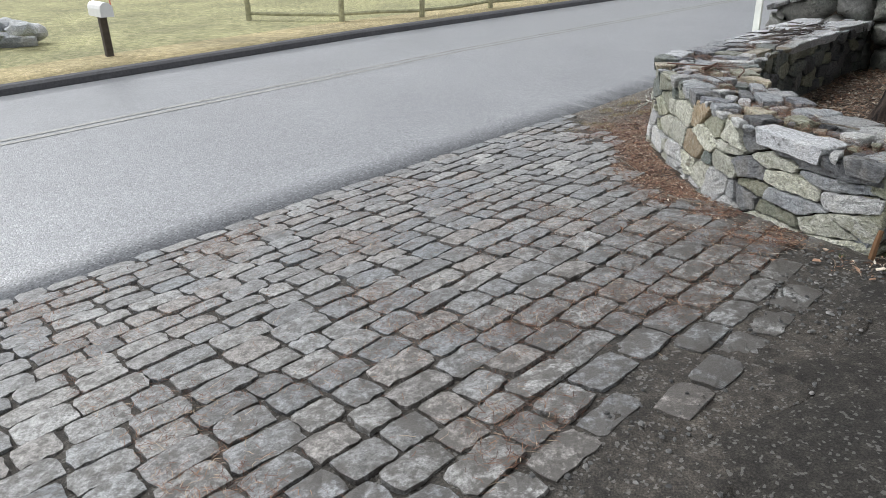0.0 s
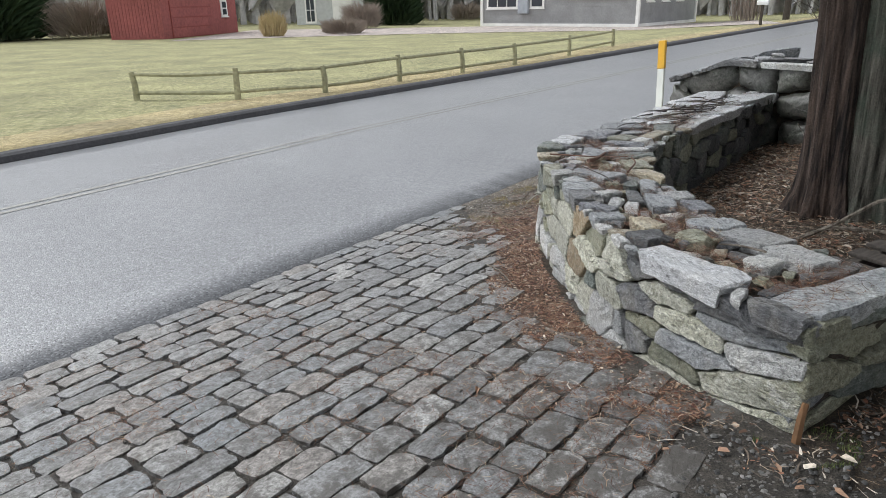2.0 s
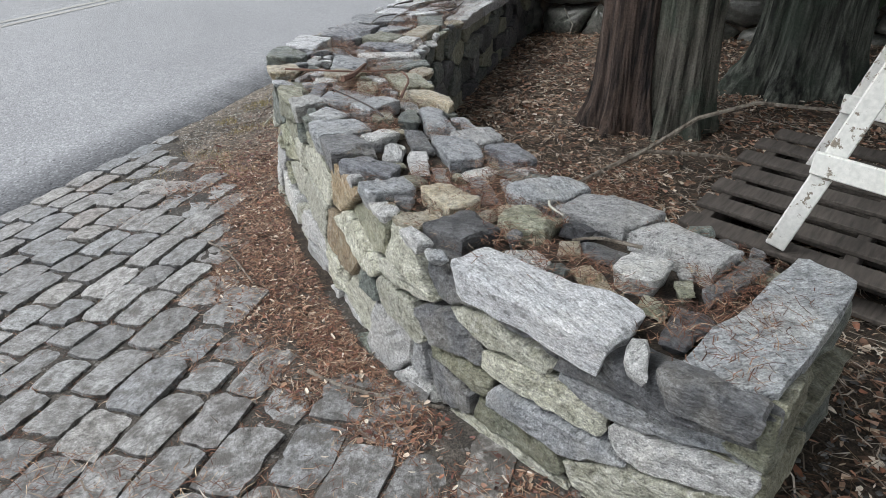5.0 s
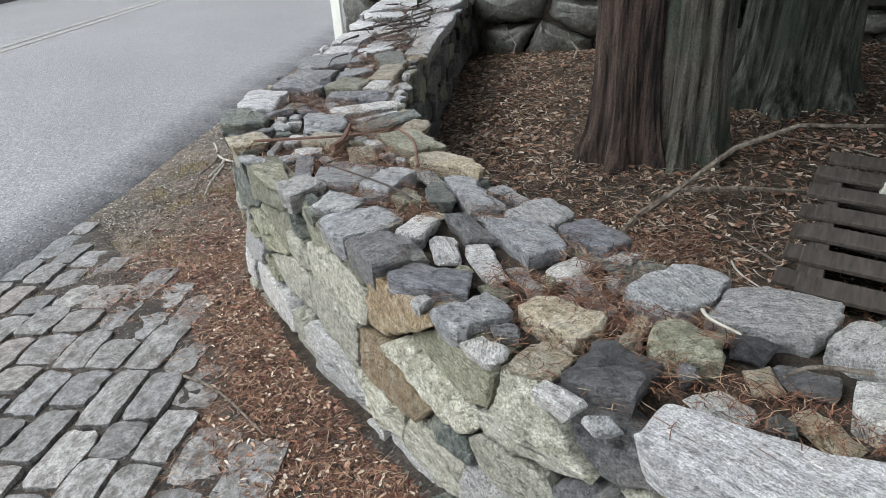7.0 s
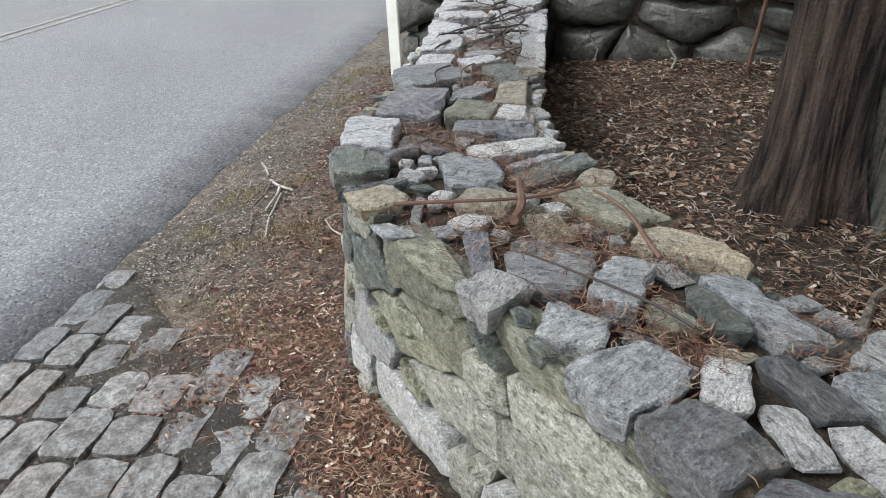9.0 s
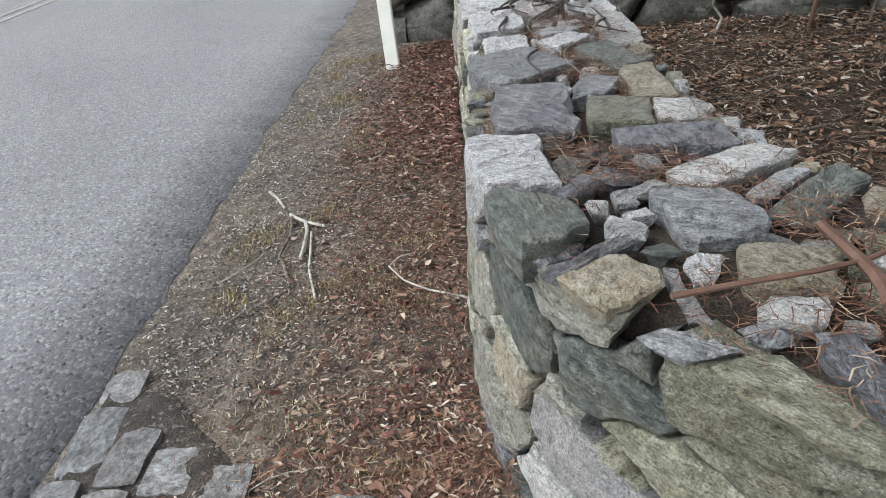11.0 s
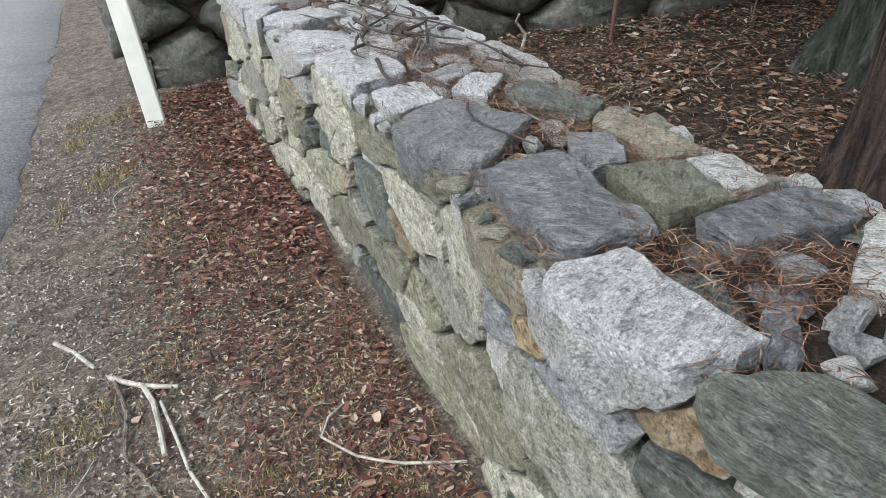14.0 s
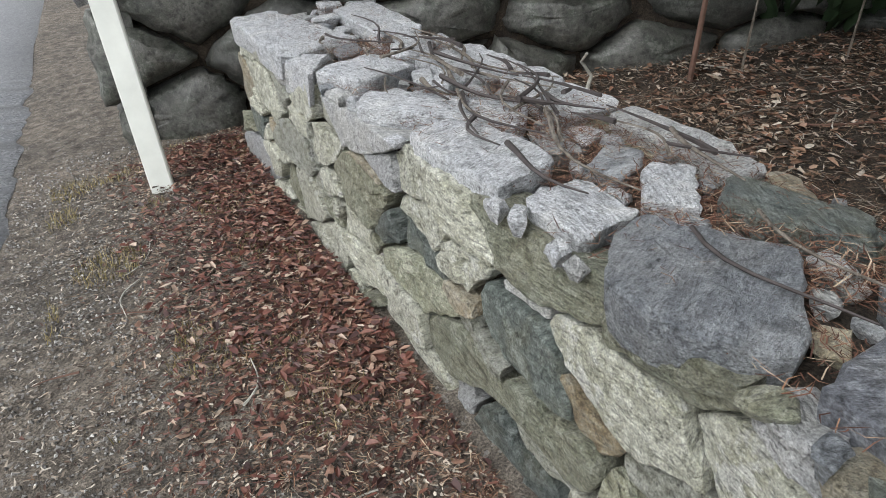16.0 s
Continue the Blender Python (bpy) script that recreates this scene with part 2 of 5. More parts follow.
def plain(name, col, rough=0.7, vary=0.25, scale=30, bumped=0.2, stretch=None):
    m, ns, ls, b = mat(name, rough)
    vec = ns.new("ShaderNodeTexCoord").outputs["Object"]
    if stretch:
        mp = node(ns, "ShaderNodeVectorMath")
        mp.operation = "MULTIPLY"
        mp.inputs[1].default_value = stretch
        ls.new(vec, mp.inputs[0])
        vec = mp.outputs[0]
    n1, n2 = noise_tex(ns, ls, scale, vec, 5, 0.6), noise_tex(ns, ls, scale * 0.12, vec, 3)
    lo, hi = tuple(c * (1 - vary) for c in col), tuple(min(1, c * (1 + vary)) for c in col)
    c = ramp(ns, ls, n1, [(0.3, lo), (0.7, hi)])
    c = mix(ns, ls, 1.0, c, ramp(ns, ls, n2, [(0.3, (0.85, 0.85, 0.85)), (0.7, (1.1, 1.1, 1.1))]), "MULTIPLY")
    ls.new(c, b.inputs["Base Color"])
    bump(ns, ls, b, n1, bumped, 0.004)
    return m


def peeling_mat():
    m, ns, ls, b = mat("peeling_white_paint", 0.6)
    vec = ns.new("ShaderNodeTexCoord").outputs["Object"]
    n1, n2 = noise_tex(ns, ls, 22, vec, 6, 0.7), noise_tex(ns, ls, 60, vec, 4)
    paint = ramp(ns, ls, n2, [(0.3, (0.6, 0.61, 0.58)), (0.7, (0.78, 0.78, 0.75))])
    col = mix(ns, ls, ramp(ns, ls, n1, [(0.58, (0, 0, 0)), (0.61, (1, 1, 1))]), paint, (0.22, 0.19, 0.15))
    ls.new(col, b.inputs["Base Color"])
    bump(ns, ls, b, n1, 0.4, 0.003)
    return m


PEEL = peeling_mat()
POST_WHITE = plain("post_white_plastic", (0.75, 0.77, 0.72), 0.45, 0.05, 14, 0.05)
POST_YELLOW = plain("post_yellow_sheet", (0.72, 0.4, 0.03), 0.4, 0.08, 14, 0.05)
PALLET = plain("weathered_board", (0.07, 0.06, 0.052), 0.85, 0.45, 1.0, 0.6, (8, 60, 60))
RAIL = plain("weathered_rail", (0.33, 0.32, 0.2), 0.9, 0.35, 12, 0.5)
TAR = plain("tar_berm", (0.06, 0.06, 0.065), 0.8, 0.3, 30, 0.5)
LINE = plain("worn_yellow_line", (0.31, 0.31, 0.29), 0.7, 0.3, 20, 0.1)
BARN = plain("barn_red_boards", (0.3, 0.09, 0.085), 0.8, 0.2, 6, 0.3)
CLAP = plain("grey_clapboard", (0.3, 0.305, 0.31), 0.75, 0.1, 9, 0.1)
TRIM = plain("white_trim", (0.78, 0.78, 0.76), 0.6, 0.05, 9, 0.05)
ROOF = plain("dark_shingle", (0.09, 0.085, 0.085), 0.9, 0.3, 14, 0.5)
PANE = mat("window_pane", 0.08)[0]
PANE.node_tree.nodes["Principled BSDF"].inputs["Base Color"].default_value = (0.06, 0.07, 0.08, 1)


# ---- mesh helpers ----
def part(name, bm, material, parent=None, label=""):
    me = bpy.data.meshes.new(name)
    bm.to_mesh(me)
    bm.free()
    for m in (material if isinstance(material, (list, tuple)) else [material]):
        me.materials.append(m)
    ob = new(name, me)
    if parent is not None:
        ob.parent = parent
    if label:
        ob["label"] = label
    return ob


def piece(name, verts, faces, material, parent, at=(0, 0, 0), smooth=False, mats=None, idx=None):
    me = bpy.data.meshes.new(name)
    me.from_pydata(verts, [], faces)
    for m in (mats or [material]):
        me.materials.append(m)
    if idx is not None:
        me.polygons.foreach_set("material_index", idx)
    if smooth:
        me.polygons.foreach_set("use_smooth", [True] * len(me.polygons))
    ob = new(name, me)
    ob.location = at
    if parent is not None:
        ob.parent = parent
    return ob


def box(bm, lo, hi, m=None, bevel=0.0):
    geo = bmesh.ops.create_cube(bm, size=1)["verts"]
    for v in geo:
        v.co = Vector([lo[k] + (v.co[k] + 0.5) * (hi[k] - lo[k]) for k in range(3)])
    if bevel:
        es = list({e for v in geo for e in v.link_edges})
        made = bmesh.ops.bevel(bm, geom=es, offset=bevel, segments=1, affect="EDGES")
        geo = list({v for f in made["faces"] for v in f.verts} | {v for v in geo if v.is_valid})
    if m is not None:
        bmesh.ops.transform(bm, matrix=m, verts=geo)
    return geo


def bar(a, b, w, h, bevel=0.004, up=(0, 0, 1)):
    """A board from a to b, w wide and h thick."""
    bm = bmesh.new()
    a, b = Vector(a), Vector(b)
    along = (b - a).normalized()
    side = along.cross(Vector(up)).normalized()
    top = side.cross(along)
    m = Matrix((along, side, top)).transposed().to_4x4()
    m.translation = a
    box(bm, (0, -w / 2, -h / 2), ((b - a).length, w / 2, h / 2), m, bevel)
    return bm


def tube(bm, pts, radii, sides=6):
    rings = []
    for k, p in enumerate(pts):
        p = Vector(p)
        t = (Vector(pts[min(k + 1, len(pts) - 1)]) - Vector(pts[max(k - 1, 0)])).normalized()
        s = t.cross(Vector((0.3, 0.2, 1))).normalized()
        q = t.cross(s)
        rings.append([bm.verts.new(p + radii[k] * (math.cos(a) * s + math.sin(a) * q)) for a in [2 * math.pi * i / sides for i in range(sides)]])
    for r0, r1 in zip(rings, rings[1:]):
        for i in range(sides):
            bm.faces.new((r0[i], r0[(i + 1) % sides], r1[(i + 1) % sides], r1[i]))
    bm.faces.new(rings[0][::-1])
    bm.faces.new(rings[-1])


# ---- the plan: u runs along the road, v away from it, into the property ----
DU, DV = Vector((0.7146, 0.6996)), Vector((0.6996, -0.7146))
EDGE, FAR = -4.27, -10.45


def xy(u, v):
    return u * DU.x + v * DV.x, u * DU.y + v * DV.y


def uv(x, y):
    return x * DU.x + y * DU.y, x * DV.x + y * DV.y


def road_z(u):
    return -0.284 + 0.0231 * max(-40.0, min(8.0, u)) + 0.010 * max(0.0, min(45.0, u) - 8.0)


def ground_z(u, v):
    e = road_z(u)
    if v >= EDGE:
        return e + 0.12 * (min(v, 4.0) - EDGE) + 0.02 * max(0.0, min(v, 40) - 4.0)
    if v >= FAR - 0.3:
        return e - 0.02
    k = min(1.0, (FAR - 0.3 - v) / 9)
    return (e + 0.07) * (1 - k * k * (3 - 2 * k))


def gz(x, y):
    return ground_z(*uv(x, y))


def on(u, v, dz=0.0):
    x, y = xy(u, v)
    return x, y, ground_z(u, v) + dz


def sheet(name, us, vs, material, dz=0.0, rough=0.0, freq=3.0, zfun=None, pick=None, vshift=None):
    verts, faces, idx = [], [], []
    for u in us:
        for v in vs:
            x, y = xy(u, v + (vshift(u, v) if vshift else 0.0))
            z = (zfun or ground_z)(u, v) + dz
            if rough and abs(u) < 14 and -5 < v < 6:
                z += rough * noise.fractal(Vector((x * freq, y * freq, 0)), 1.0, 2.0, 4)
            verts.append((x, y, z))
    nv = len(vs)
    for i in range(len(us) - 1):
        for j in range(nv - 1):
            a = i * nv + j
            faces.append((a, a + 1, a + nv + 1, a + nv)[::-1])
            if pick:
                idx.append(pick((us[i] + us[i + 1]) / 2, (vs[j] + vs[j + 1]) / 2))
    mats = material if isinstance(material, list) else [material]
    ob = piece(name, verts, faces, None, None, smooth=True, mats=mats, idx=idx if pick else None)
    return ob


def steps(*stops):
    out = []
    for (a, n), (b, _) in zip(stops, stops[1:]):
        out += [a + (b - a) * k / n for k in range(n)]
    return out + [stops[-1][0]]


# ---- ground, road, drive ----
ground = sheet("ground", steps((-1500, 4), (-60, 12), (-6, 50), (12, 60), (120, 5), (1500, 1)), steps((-1500, 5), (-60, 14), (FAR - 1.7, 2), (FAR - 0.32, 2), (FAR - 0.28, 2), (FAR + 0.1, 4), (EDGE - 0.1, 2), (EDGE, 70), (4, 12), (30, 4), (1500, 1)),
               [DIRT, VERGE, LAWN, JOINT, STRAW_LAWN], rough=0.016, pick=lambda u, v: 2 if v < FAR - 1.7 else 4 if v < FAR - 0.1 or (u > 10.4 and v > -2.2) else (1 if v < -3.0 and u > 4.6 else (3 if v < -0.9 and u < 4.6 else 0)))
tagged(ground, "leaf-strewn earth, verge and winter lawn", "ground", kind="structure")


def road_top(u, v):
    k = (v - FAR) / (EDGE - FAR)
    return road_z(u) + 0.042 * (1 - (2 * k - 1) ** 2)


road = sheet("road", steps((-400, 6), (-40, 40), (0, 200), (12, 40), (50, 6), (400, 1)), [FAR + 0.003] + steps((FAR + 0.01, 14), (EDGE - 0.01, 1), (EDGE, 1)), ASPHALT, zfun=lambda u, v: road_top(u, v) - (0.05 if v > EDGE - 0.005 or v < FAR + 0.005 else 0),
             vshift=lambda u, v: 0.0 if v < EDGE - 0.02 else (0.012 + 0.05 * max(0.0, min(1.0, u - 5.6))) * noise.fractal(Vector((u * 4.0, 2.0, 0)), 0.8, 2.0, 4))
tagged(road, "pale grey worn asphalt country road", "road", kind="structure")
for off in (-0.08, 0.08):
    ln = sheet("trim", steps((-120, 60), (120, 1)), [-7.85 + off - 0.035, -7.85 + off + 0.035], LINE, zfun=lambda u, v: road_top(u, v) + 0.004)
    tagged(ln, "faded yellow centre line of the road", "road line", kind="structure")

bm = bmesh.new()
prof = [(0.12, 0.0), (0.15, 0.07), (0.21, 0.1), (0.34, 0.105), (0.46, 0.06), (0.46, -0.2), (0.12, -0.2)]
rings = []
for k in range(0, 161):
    u = -40 + k * 0.75
    wob = 0.02 * noise.noise(Vector((u * 0.7, 3, 0)))
    rings.append([bm.verts.new((*xy(u, FAR + 0.06 - a + wob), road_z(u) + h + 0.5 * wob)) for a, h in prof])
for a, b in zip(rings, rings[1:]):
    for i in range(len(prof)):
        bm.faces.new((a[i], a[(i + 1) % len(prof)], b[(i + 1) % len(prof)], b[i]))
tagged(part("kerb", bm, TAR), "dark tar berm along the far road edge", "kerb", kind="structure")

verts, faces = [], []
for k in range(111):
    u = -7.0 + k * 0.1
    for j in range(64):
        v = -1.5 + 6.5 * (j / 63) ** 1.4
        x, y = xy(u, v)
        edge = min((v + 0.68) / 0.4, (3.42 + 0.25 * min(v, 2.0) - u) / 0.5) + 0.9 * noise.fractal(Vector((x * 2.2, y * 2.2, 5)), 0.9, 2.0, 4)
        verts.append((x, y, ground_z(u, v) - 0.03 + 0.066 * max(0.0, min(1.0, 1.6 * edge + 0.2)) + 0.008 * noise.fractal(Vector((x * 5, y * 5, 5)), 1.0, 2.0, 4)))
for k in range(110):
    for j in range(63):
        a = k * 64 + j
        faces.append((a, a + 64, a + 65, a + 1))
driveway = piece("driveway", verts, faces, DRIVE, None, smooth=True)
tagged(driveway, "dark gritty tarred drive beside the setts", "driveway", kind="structure")

# ---- the roadside dry-stone wall ----
FRONT = [(2.06, 2.98), (1.95, 3.16), (1.85, 3.42), (1.76, 3.70), (1.69, 4.10), (1.69, 4.45), (1.71, 4.85), (1.73, 5.20), (1.75, 5.56), (1.81, 5.93), (2.07, 6.34), (2.52, 6.75), (3.20, 7.47), (3.75, 8.08), (4.38, 8.75)]
BACK = [(2.62, 3.24), (2.58, 3.40), (2.53, 3.58), (2.42, 3.80), (2.34, 4.05), (2.31, 4.32), (2.30, 4.62), (2.31, 4.90), (2.38, 5.20), (2.48, 5.50), (2.60, 5.85), (3.08, 6.42), (3.75, 7.12), (4.40, 7.78), (5.08, 8.45)]
TOP = 0.67


def along(line, s):
    """Catmull-Rom through the knots, s from 0 to 1."""
    k = max(0.0, min(0.99999, s)) * (len(line) - 1)
    i, f = int(k), k - int(k)
    p = [Vector(line[max(0, min(len(line) - 1, i + o))]) for o in (-1, 0, 1, 2)]
    return 0.5 * (2 * p[1] + (p[2] - p[0]) * f + (2 * p[0] - 5 * p[1] + 4 * p[2] - p[3]) * f * f + (3 * p[1] - p[0] - 3 * p[2] + p[3]) * f ** 3)


class Strip:
    """Length along a line of the plan, with places and outward normals."""

    def __init__(self, fn, n=260):
        self.p = [fn(k / n) for k in range(n + 1)]
        self.s = [0.0]
        for a, b in zip(self.p, self.p[1:]):
            self.s.append(self.s[-1] + (b - a).length)
        self.length = self.s[-1]

    def at(self, s):
        s = max(0.0, min(self.length, s))
        k = min(int(np.searchsorted(self.s, s)), len(self.s) - 1)
        k = max(1, k)
        f = (s - self.s[k - 1]) / max(1e-9, self.s[k] - self.s[k - 1])
        t = (self.p[k] - self.p[k - 1]).normalized()
        return self.p[k - 1].lerp(self.p[k], f), t


def cells(seeds, w, h, stretch=1.0, gap=0.01, radii=None):
    """Voronoi cells of the seeds in a rectangle, with joints taken off; a stretch above 1 gives long flat cells."""
    out = []
    radii = radii or [0.1] * len(seeds)
    for i, (ax, ay) in enumerate(seeds):
        poly = [(0, 0), (w, 0), (w, h), (0, h)]
        near = sorted((((bx - ax) / stretch) ** 2 + (by - ay) ** 2, bx, by, radii[j]) for j, (bx, by) in enumerate(seeds) if j != i)[:20]
        for dist, bx, by, rb in near:
            # points nearer to a than to b, in the stretched measure; larger stones push the joint away
            nx, ny = (bx - ax) / stretch ** 2, by - ay
            share = max(0.15, min(0.85, 0.5 + (radii[i] ** 2 - rb ** 2) / (2 * dist)))
            mx, my = ax + (bx - ax) * share, ay + (by - ay) * share
            ln = math.hypot(nx, ny)
            nx, ny = nx / ln, ny / ln
            mx, my = mx - nx * gap / 2, my - ny * gap / 2
            clip = []
            for k in range(len(poly)):
                p, q = poly[k], poly[(k + 1) % len(poly)]
                dp, dq = (p[0] - mx) * nx + (p[1] - my) * ny, (q[0] - mx) * nx + (q[1] - my) * ny
                if dp <= 0:
                    clip.append(p)
                if dp * dq < 0:
                    f = dp / (dp - dq)
                    clip.append((p[0] + f * (q[0] - p[0]), p[1] + f * (q[1] - p[1])))
            poly = clip
            if len(poly) < 3:
                break
        out.append(poly if len(poly) >= 3 else None)
    return out


def stone(name, poly, place, depth, proud, material, parent, rnd, jag=0.012, tilt=0.0, bev=0.008, dome=0.0):
    """A stone over a cell. place(a, b, out) gives the point of the world; the stone reaches from out=-depth to out=proud."""
    cx, cy = sum(p[0] for p in poly) / len(poly), sum(p[1] for p in poly) / len(poly)
    ring = []
    for k in range(len(poly)):
        p, q = poly[k], poly[(k + 1) % len(poly)]
        ln = math.hypot(q[0] - p[0], q[1] - p[1])
        if ln < 0.012:
            continue
        n = max(1, min(8, round(ln / 0.03)))
        for j in range(n):
            f = j / n
            x, y = p[0] + f * (q[0] - p[0]), p[1] + f * (q[1] - p[1])
            in_ = 1 - (rnd.uniform(0.0, 0.07) if j == 0 else 0.0)
            x, y = cx + (x - cx) * in_, cy + (y - cy) * in_
            ring.append((x + rnd.uniform(-jag, jag) * 0.55, y + rnd.uniform(-jag, jag) * 0.55))
    if len(ring) < 3:
        return None
    size = max(0.02, min(max(p[0] for p in ring) - min(p[0] for p in ring), max(p[1] for p in ring) - min(p[1] for p in ring)))
    bev = min(bev, size * 0.14)
    tx, ty = rnd.uniform(-tilt, tilt), rnd.uniform(-tilt, tilt)
    off = rnd.uniform(0, 90)
    # a broken corner or step across the top of some stones
    ba, bo, bd = rnd.uniform(0, 6.28), size * rnd.uniform(0.12, 0.45), (rnd.uniform(0.004, 0.02) if rnd.random() < 0.55 else 0.0)

    def top(x, y):
        step = bd if (x - cx) * math.cos(ba) + (y - cy) * math.sin(ba) > bo else 0.0
        return proud - step - dome * ((x - cx) ** 2 + (y - cy) ** 2) / size ** 2 + tx * (x - cx) + ty * (y - cy) + 0.55 * jag * noise.noise(Vector((x * 13 + off, y * 13, off))) + 0.3 * jag * noise.noise(Vector((x * 34 + off, y * 34, off)))

    def shrunk(d):
        out_ = []
        for x, y in ring:
            far_ = math.hypot(x - cx, y - cy)
            f = min(0.92, d / max(0.02, far_))
            out_.append((x + (cx - x) * f, y + (cy - y) * f))
        return out_

    def share(f):
        return [(x + (cx - x) * f + rnd.uniform(-1, 1) * 0.006, y + (cy - y) * f + rnd.uniform(-1, 1) * 0.006) for x, y in ring]

    verts = []
    n = len(ring)
    verts += [place(x, y, -depth) for x, y in shrunk(0.02)]
    verts += [place(x, y, top(x, y) - 0.4 * (depth + proud) * rnd.uniform(0.8, 1.2)) for x, y in shrunk(rnd.uniform(-0.002, 0.01))]
    verts += [place(x, y, top(x, y) - bev * rnd.uniform(0.5, 1.5)) for x, y in ring]
    verts += [place(x, y, top(x, y) - rnd.uniform(0, 0.4) * bev) for x, y in shrunk(bev * 0.9)]
    verts += [place(x, y, top(x, y) + rnd.uniform(-0.2, 0.2) * min(bev, 0.008)) for x, y in share(0.3)]
    verts += [place(x, y, top(x, y) + rnd.uniform(-0.2, 0.2) * min(bev, 0.008)) for x, y in share(0.62)]
    verts.append(place(cx, cy, top(cx, cy)))
    faces = []
    for r in range(5):
        for k in range(n):
            a, b = r * n + k, r * n + (k + 1) % n
            faces.append((a, b, b + n, a + n))
    faces += [(5 * n + k, 5 * n + (k + 1) % n, 6 * n) for k in range(n)]
    mid = sum((Vector(v) for v in verts), Vector()) / len(verts)
    return piece(name, [tuple(Vector(v) - mid) for v in verts], faces, material, parent, at=mid, smooth=dome > 0)


def choose(rnd, table):
    r, total = rnd.random() * sum(w for _, w in table), 0
    for key, w in table:
        total += w
        if r <= total:
            return STONES[key]
    return STONES[table[-1][0]]


front, back = Strip(lambda s: along(FRONT, s)), Strip(lambda s: along(BACK, s))
middle = Strip(lambda s: (along(FRONT, s) + along(BACK, s)) / 2)
WIDTH = 0.70


def on_top(a, b, out):
    k = float(np.interp(a, middle.s, np.linspace(0, 1, len(middle.s))))
    p = along(FRONT, k).lerp(along(BACK, k), b / WIDTH)
    return (p.x, p.y, TOP + out)


def on_front(a, b, out):
    p, t = front.at(a)
    q = p + Vector((-t.y, t.x)) * (out + 0.012 * (1 - b / 0.6))
    return (q.x, q.y, gz(p.x, p.y) - 0.04 + b * (TOP - 0.03 - gz(p.x, p.y) + 0.04) / 0.6)


def on_back(a, b, out):
    p, t = back.at(a)
    q = p + Vector((t.y, -t.x)) * (out + 0.03 * (1 - b / 0.6))
    return (q.x, q.y, gz(p.x, p.y) - 0.04 + b * (TOP - 0.03 - gz(p.x, p.y) + 0.04) / 0.6)


E0, E1 = Vector(FRONT[0]), Vector(BACK[0])


def on_end(a, b, out):
    t = (E1 - E0).normalized()
    q = E0 + t * a + Vector((t.y, -t.x)) * out
    return (q.x, q.y, gz(q.x, q.y) - 0.04 + b * (TOP - 0.03 - gz(q.x, q.y) + 0.04) / 0.6)


def courses(rnd, length, height, wide, tall, jit=0.33):
    seeds, b, row = [], tall * 0.5, 0
    n = max(1, round(height / tall))
    for r in range(n):
        a = rnd.uniform(0, wide)
        while a < length:
            seeds.append((a, (r + 0.5) * height / n + rnd.uniform(-jit, jit) * tall))
            a += wide * rnd.uniform(0.55, 1.55)
    return seeds


def wall_core(name, inset, parent=None):
    """The dark inner fill of the wall, behind the stones."""
    bm = bmesh.new()
    rows = []
    for k in range(61):
        f, b = along(FRONT, k / 60), along(BACK, k / 60)
        w = (b - f).normalized()
        f, b = f + w * inset, b - w * inset
        if k == 0:
            f, b = f + (along(FRONT, 0.02) - f).normalized() * inset, b + (along(BACK, 0.02) - b).normalized() * inset
        rows.append([bm.verts.new((*f, gz(*f) - 0.1)), bm.verts.new((*f, TOP - 0.05)), bm.verts.new((*b, TOP - 0.05)), bm.verts.new((*b, gz(*b) - 0.1))])
    for a, b in zip(rows, rows[1:]):
        for i in range(3):
            bm.faces.new((a[i], b[i], b[i + 1], a[i + 1]))
    bm.faces.new(rows[0])
    bm.faces.new(rows[-1][::-1])
    return part(name, bm, DIRT, parent)


wall = wall_core("wall_roadside", 0.09)
tagged(wall, "low dry-laid wall of grey, olive and ochre fieldstone", "stone wall", kind="structure")

rnd = random.Random(11)
# notable cap slabs: length along the wall, distance from its road face, half length, half width, turn in degrees, stone
CAPS_END = [(0.12, 0.02, 0.088, 0.057, 6, "m"), (0.13, 0.38, 0.335, 0.108, -87, "s"), (0.25, -0.01, 0.07, 0.024, 63, "p"), (0.25, 0.23, 0.091, 0.048, 72, "d"), (0.27, 0.54, 0.112, 0.042, -90, "m"), (0.45, 0.35, 0.068, 0.06, 72, "p"), (0.47, 0.57, 0.157, 0.085, 9, "p"), (0.52, 0.07, 0.219, 0.098, -6, "w"), (0.52, 0.27, 0.057, 0.048, 21, "b"), (0.6, 0.4, 0.071, 0.045, -9, "m"), (0.65, 0.36, 0.044, 0.039, -42, "b"), (0.74, 0.6, 0.126, 0.11, -15, "p"), (0.82, 0.36, 0.084, 0.076, -27, "o"), (0.87, 0.15, 0.102, 0.072, 78, "d")]
CAPS_CURVE = [(0.95, 0.37, 0.063, 0.023, 66, "b"), (0.98, 0.1, 0.074, 0.053, 66, "b"), (0.99, 0.57, 0.116, 0.095, 78, "s"), (1.05, 0.25, 0.089, 0.063, -12, "b"), (1.06, 0.03, 0.044, 0.037, -3, "p"), (1.13, 0.43, 0.084, 0.041, 15, "s"), (1.13, 0.61, 0.069, 0.052, 81, "g"), (1.17, 0.1, 0.088, 0.056, -87, "s"), (1.25, 0.32, 0.086, 0.04, 21, "m"), (1.26, 0.48, 0.061, 0.04, 84, "p"), (1.35, 0.11, 0.097, 0.071, -51, "k"), (1.36, 0.68, 0.098, 0.069, -6, "k"), (1.38, 0.32, 0.105, 0.047, 18, "p"), (1.44, 0.49, 0.119, 0.077, 6, "s")]
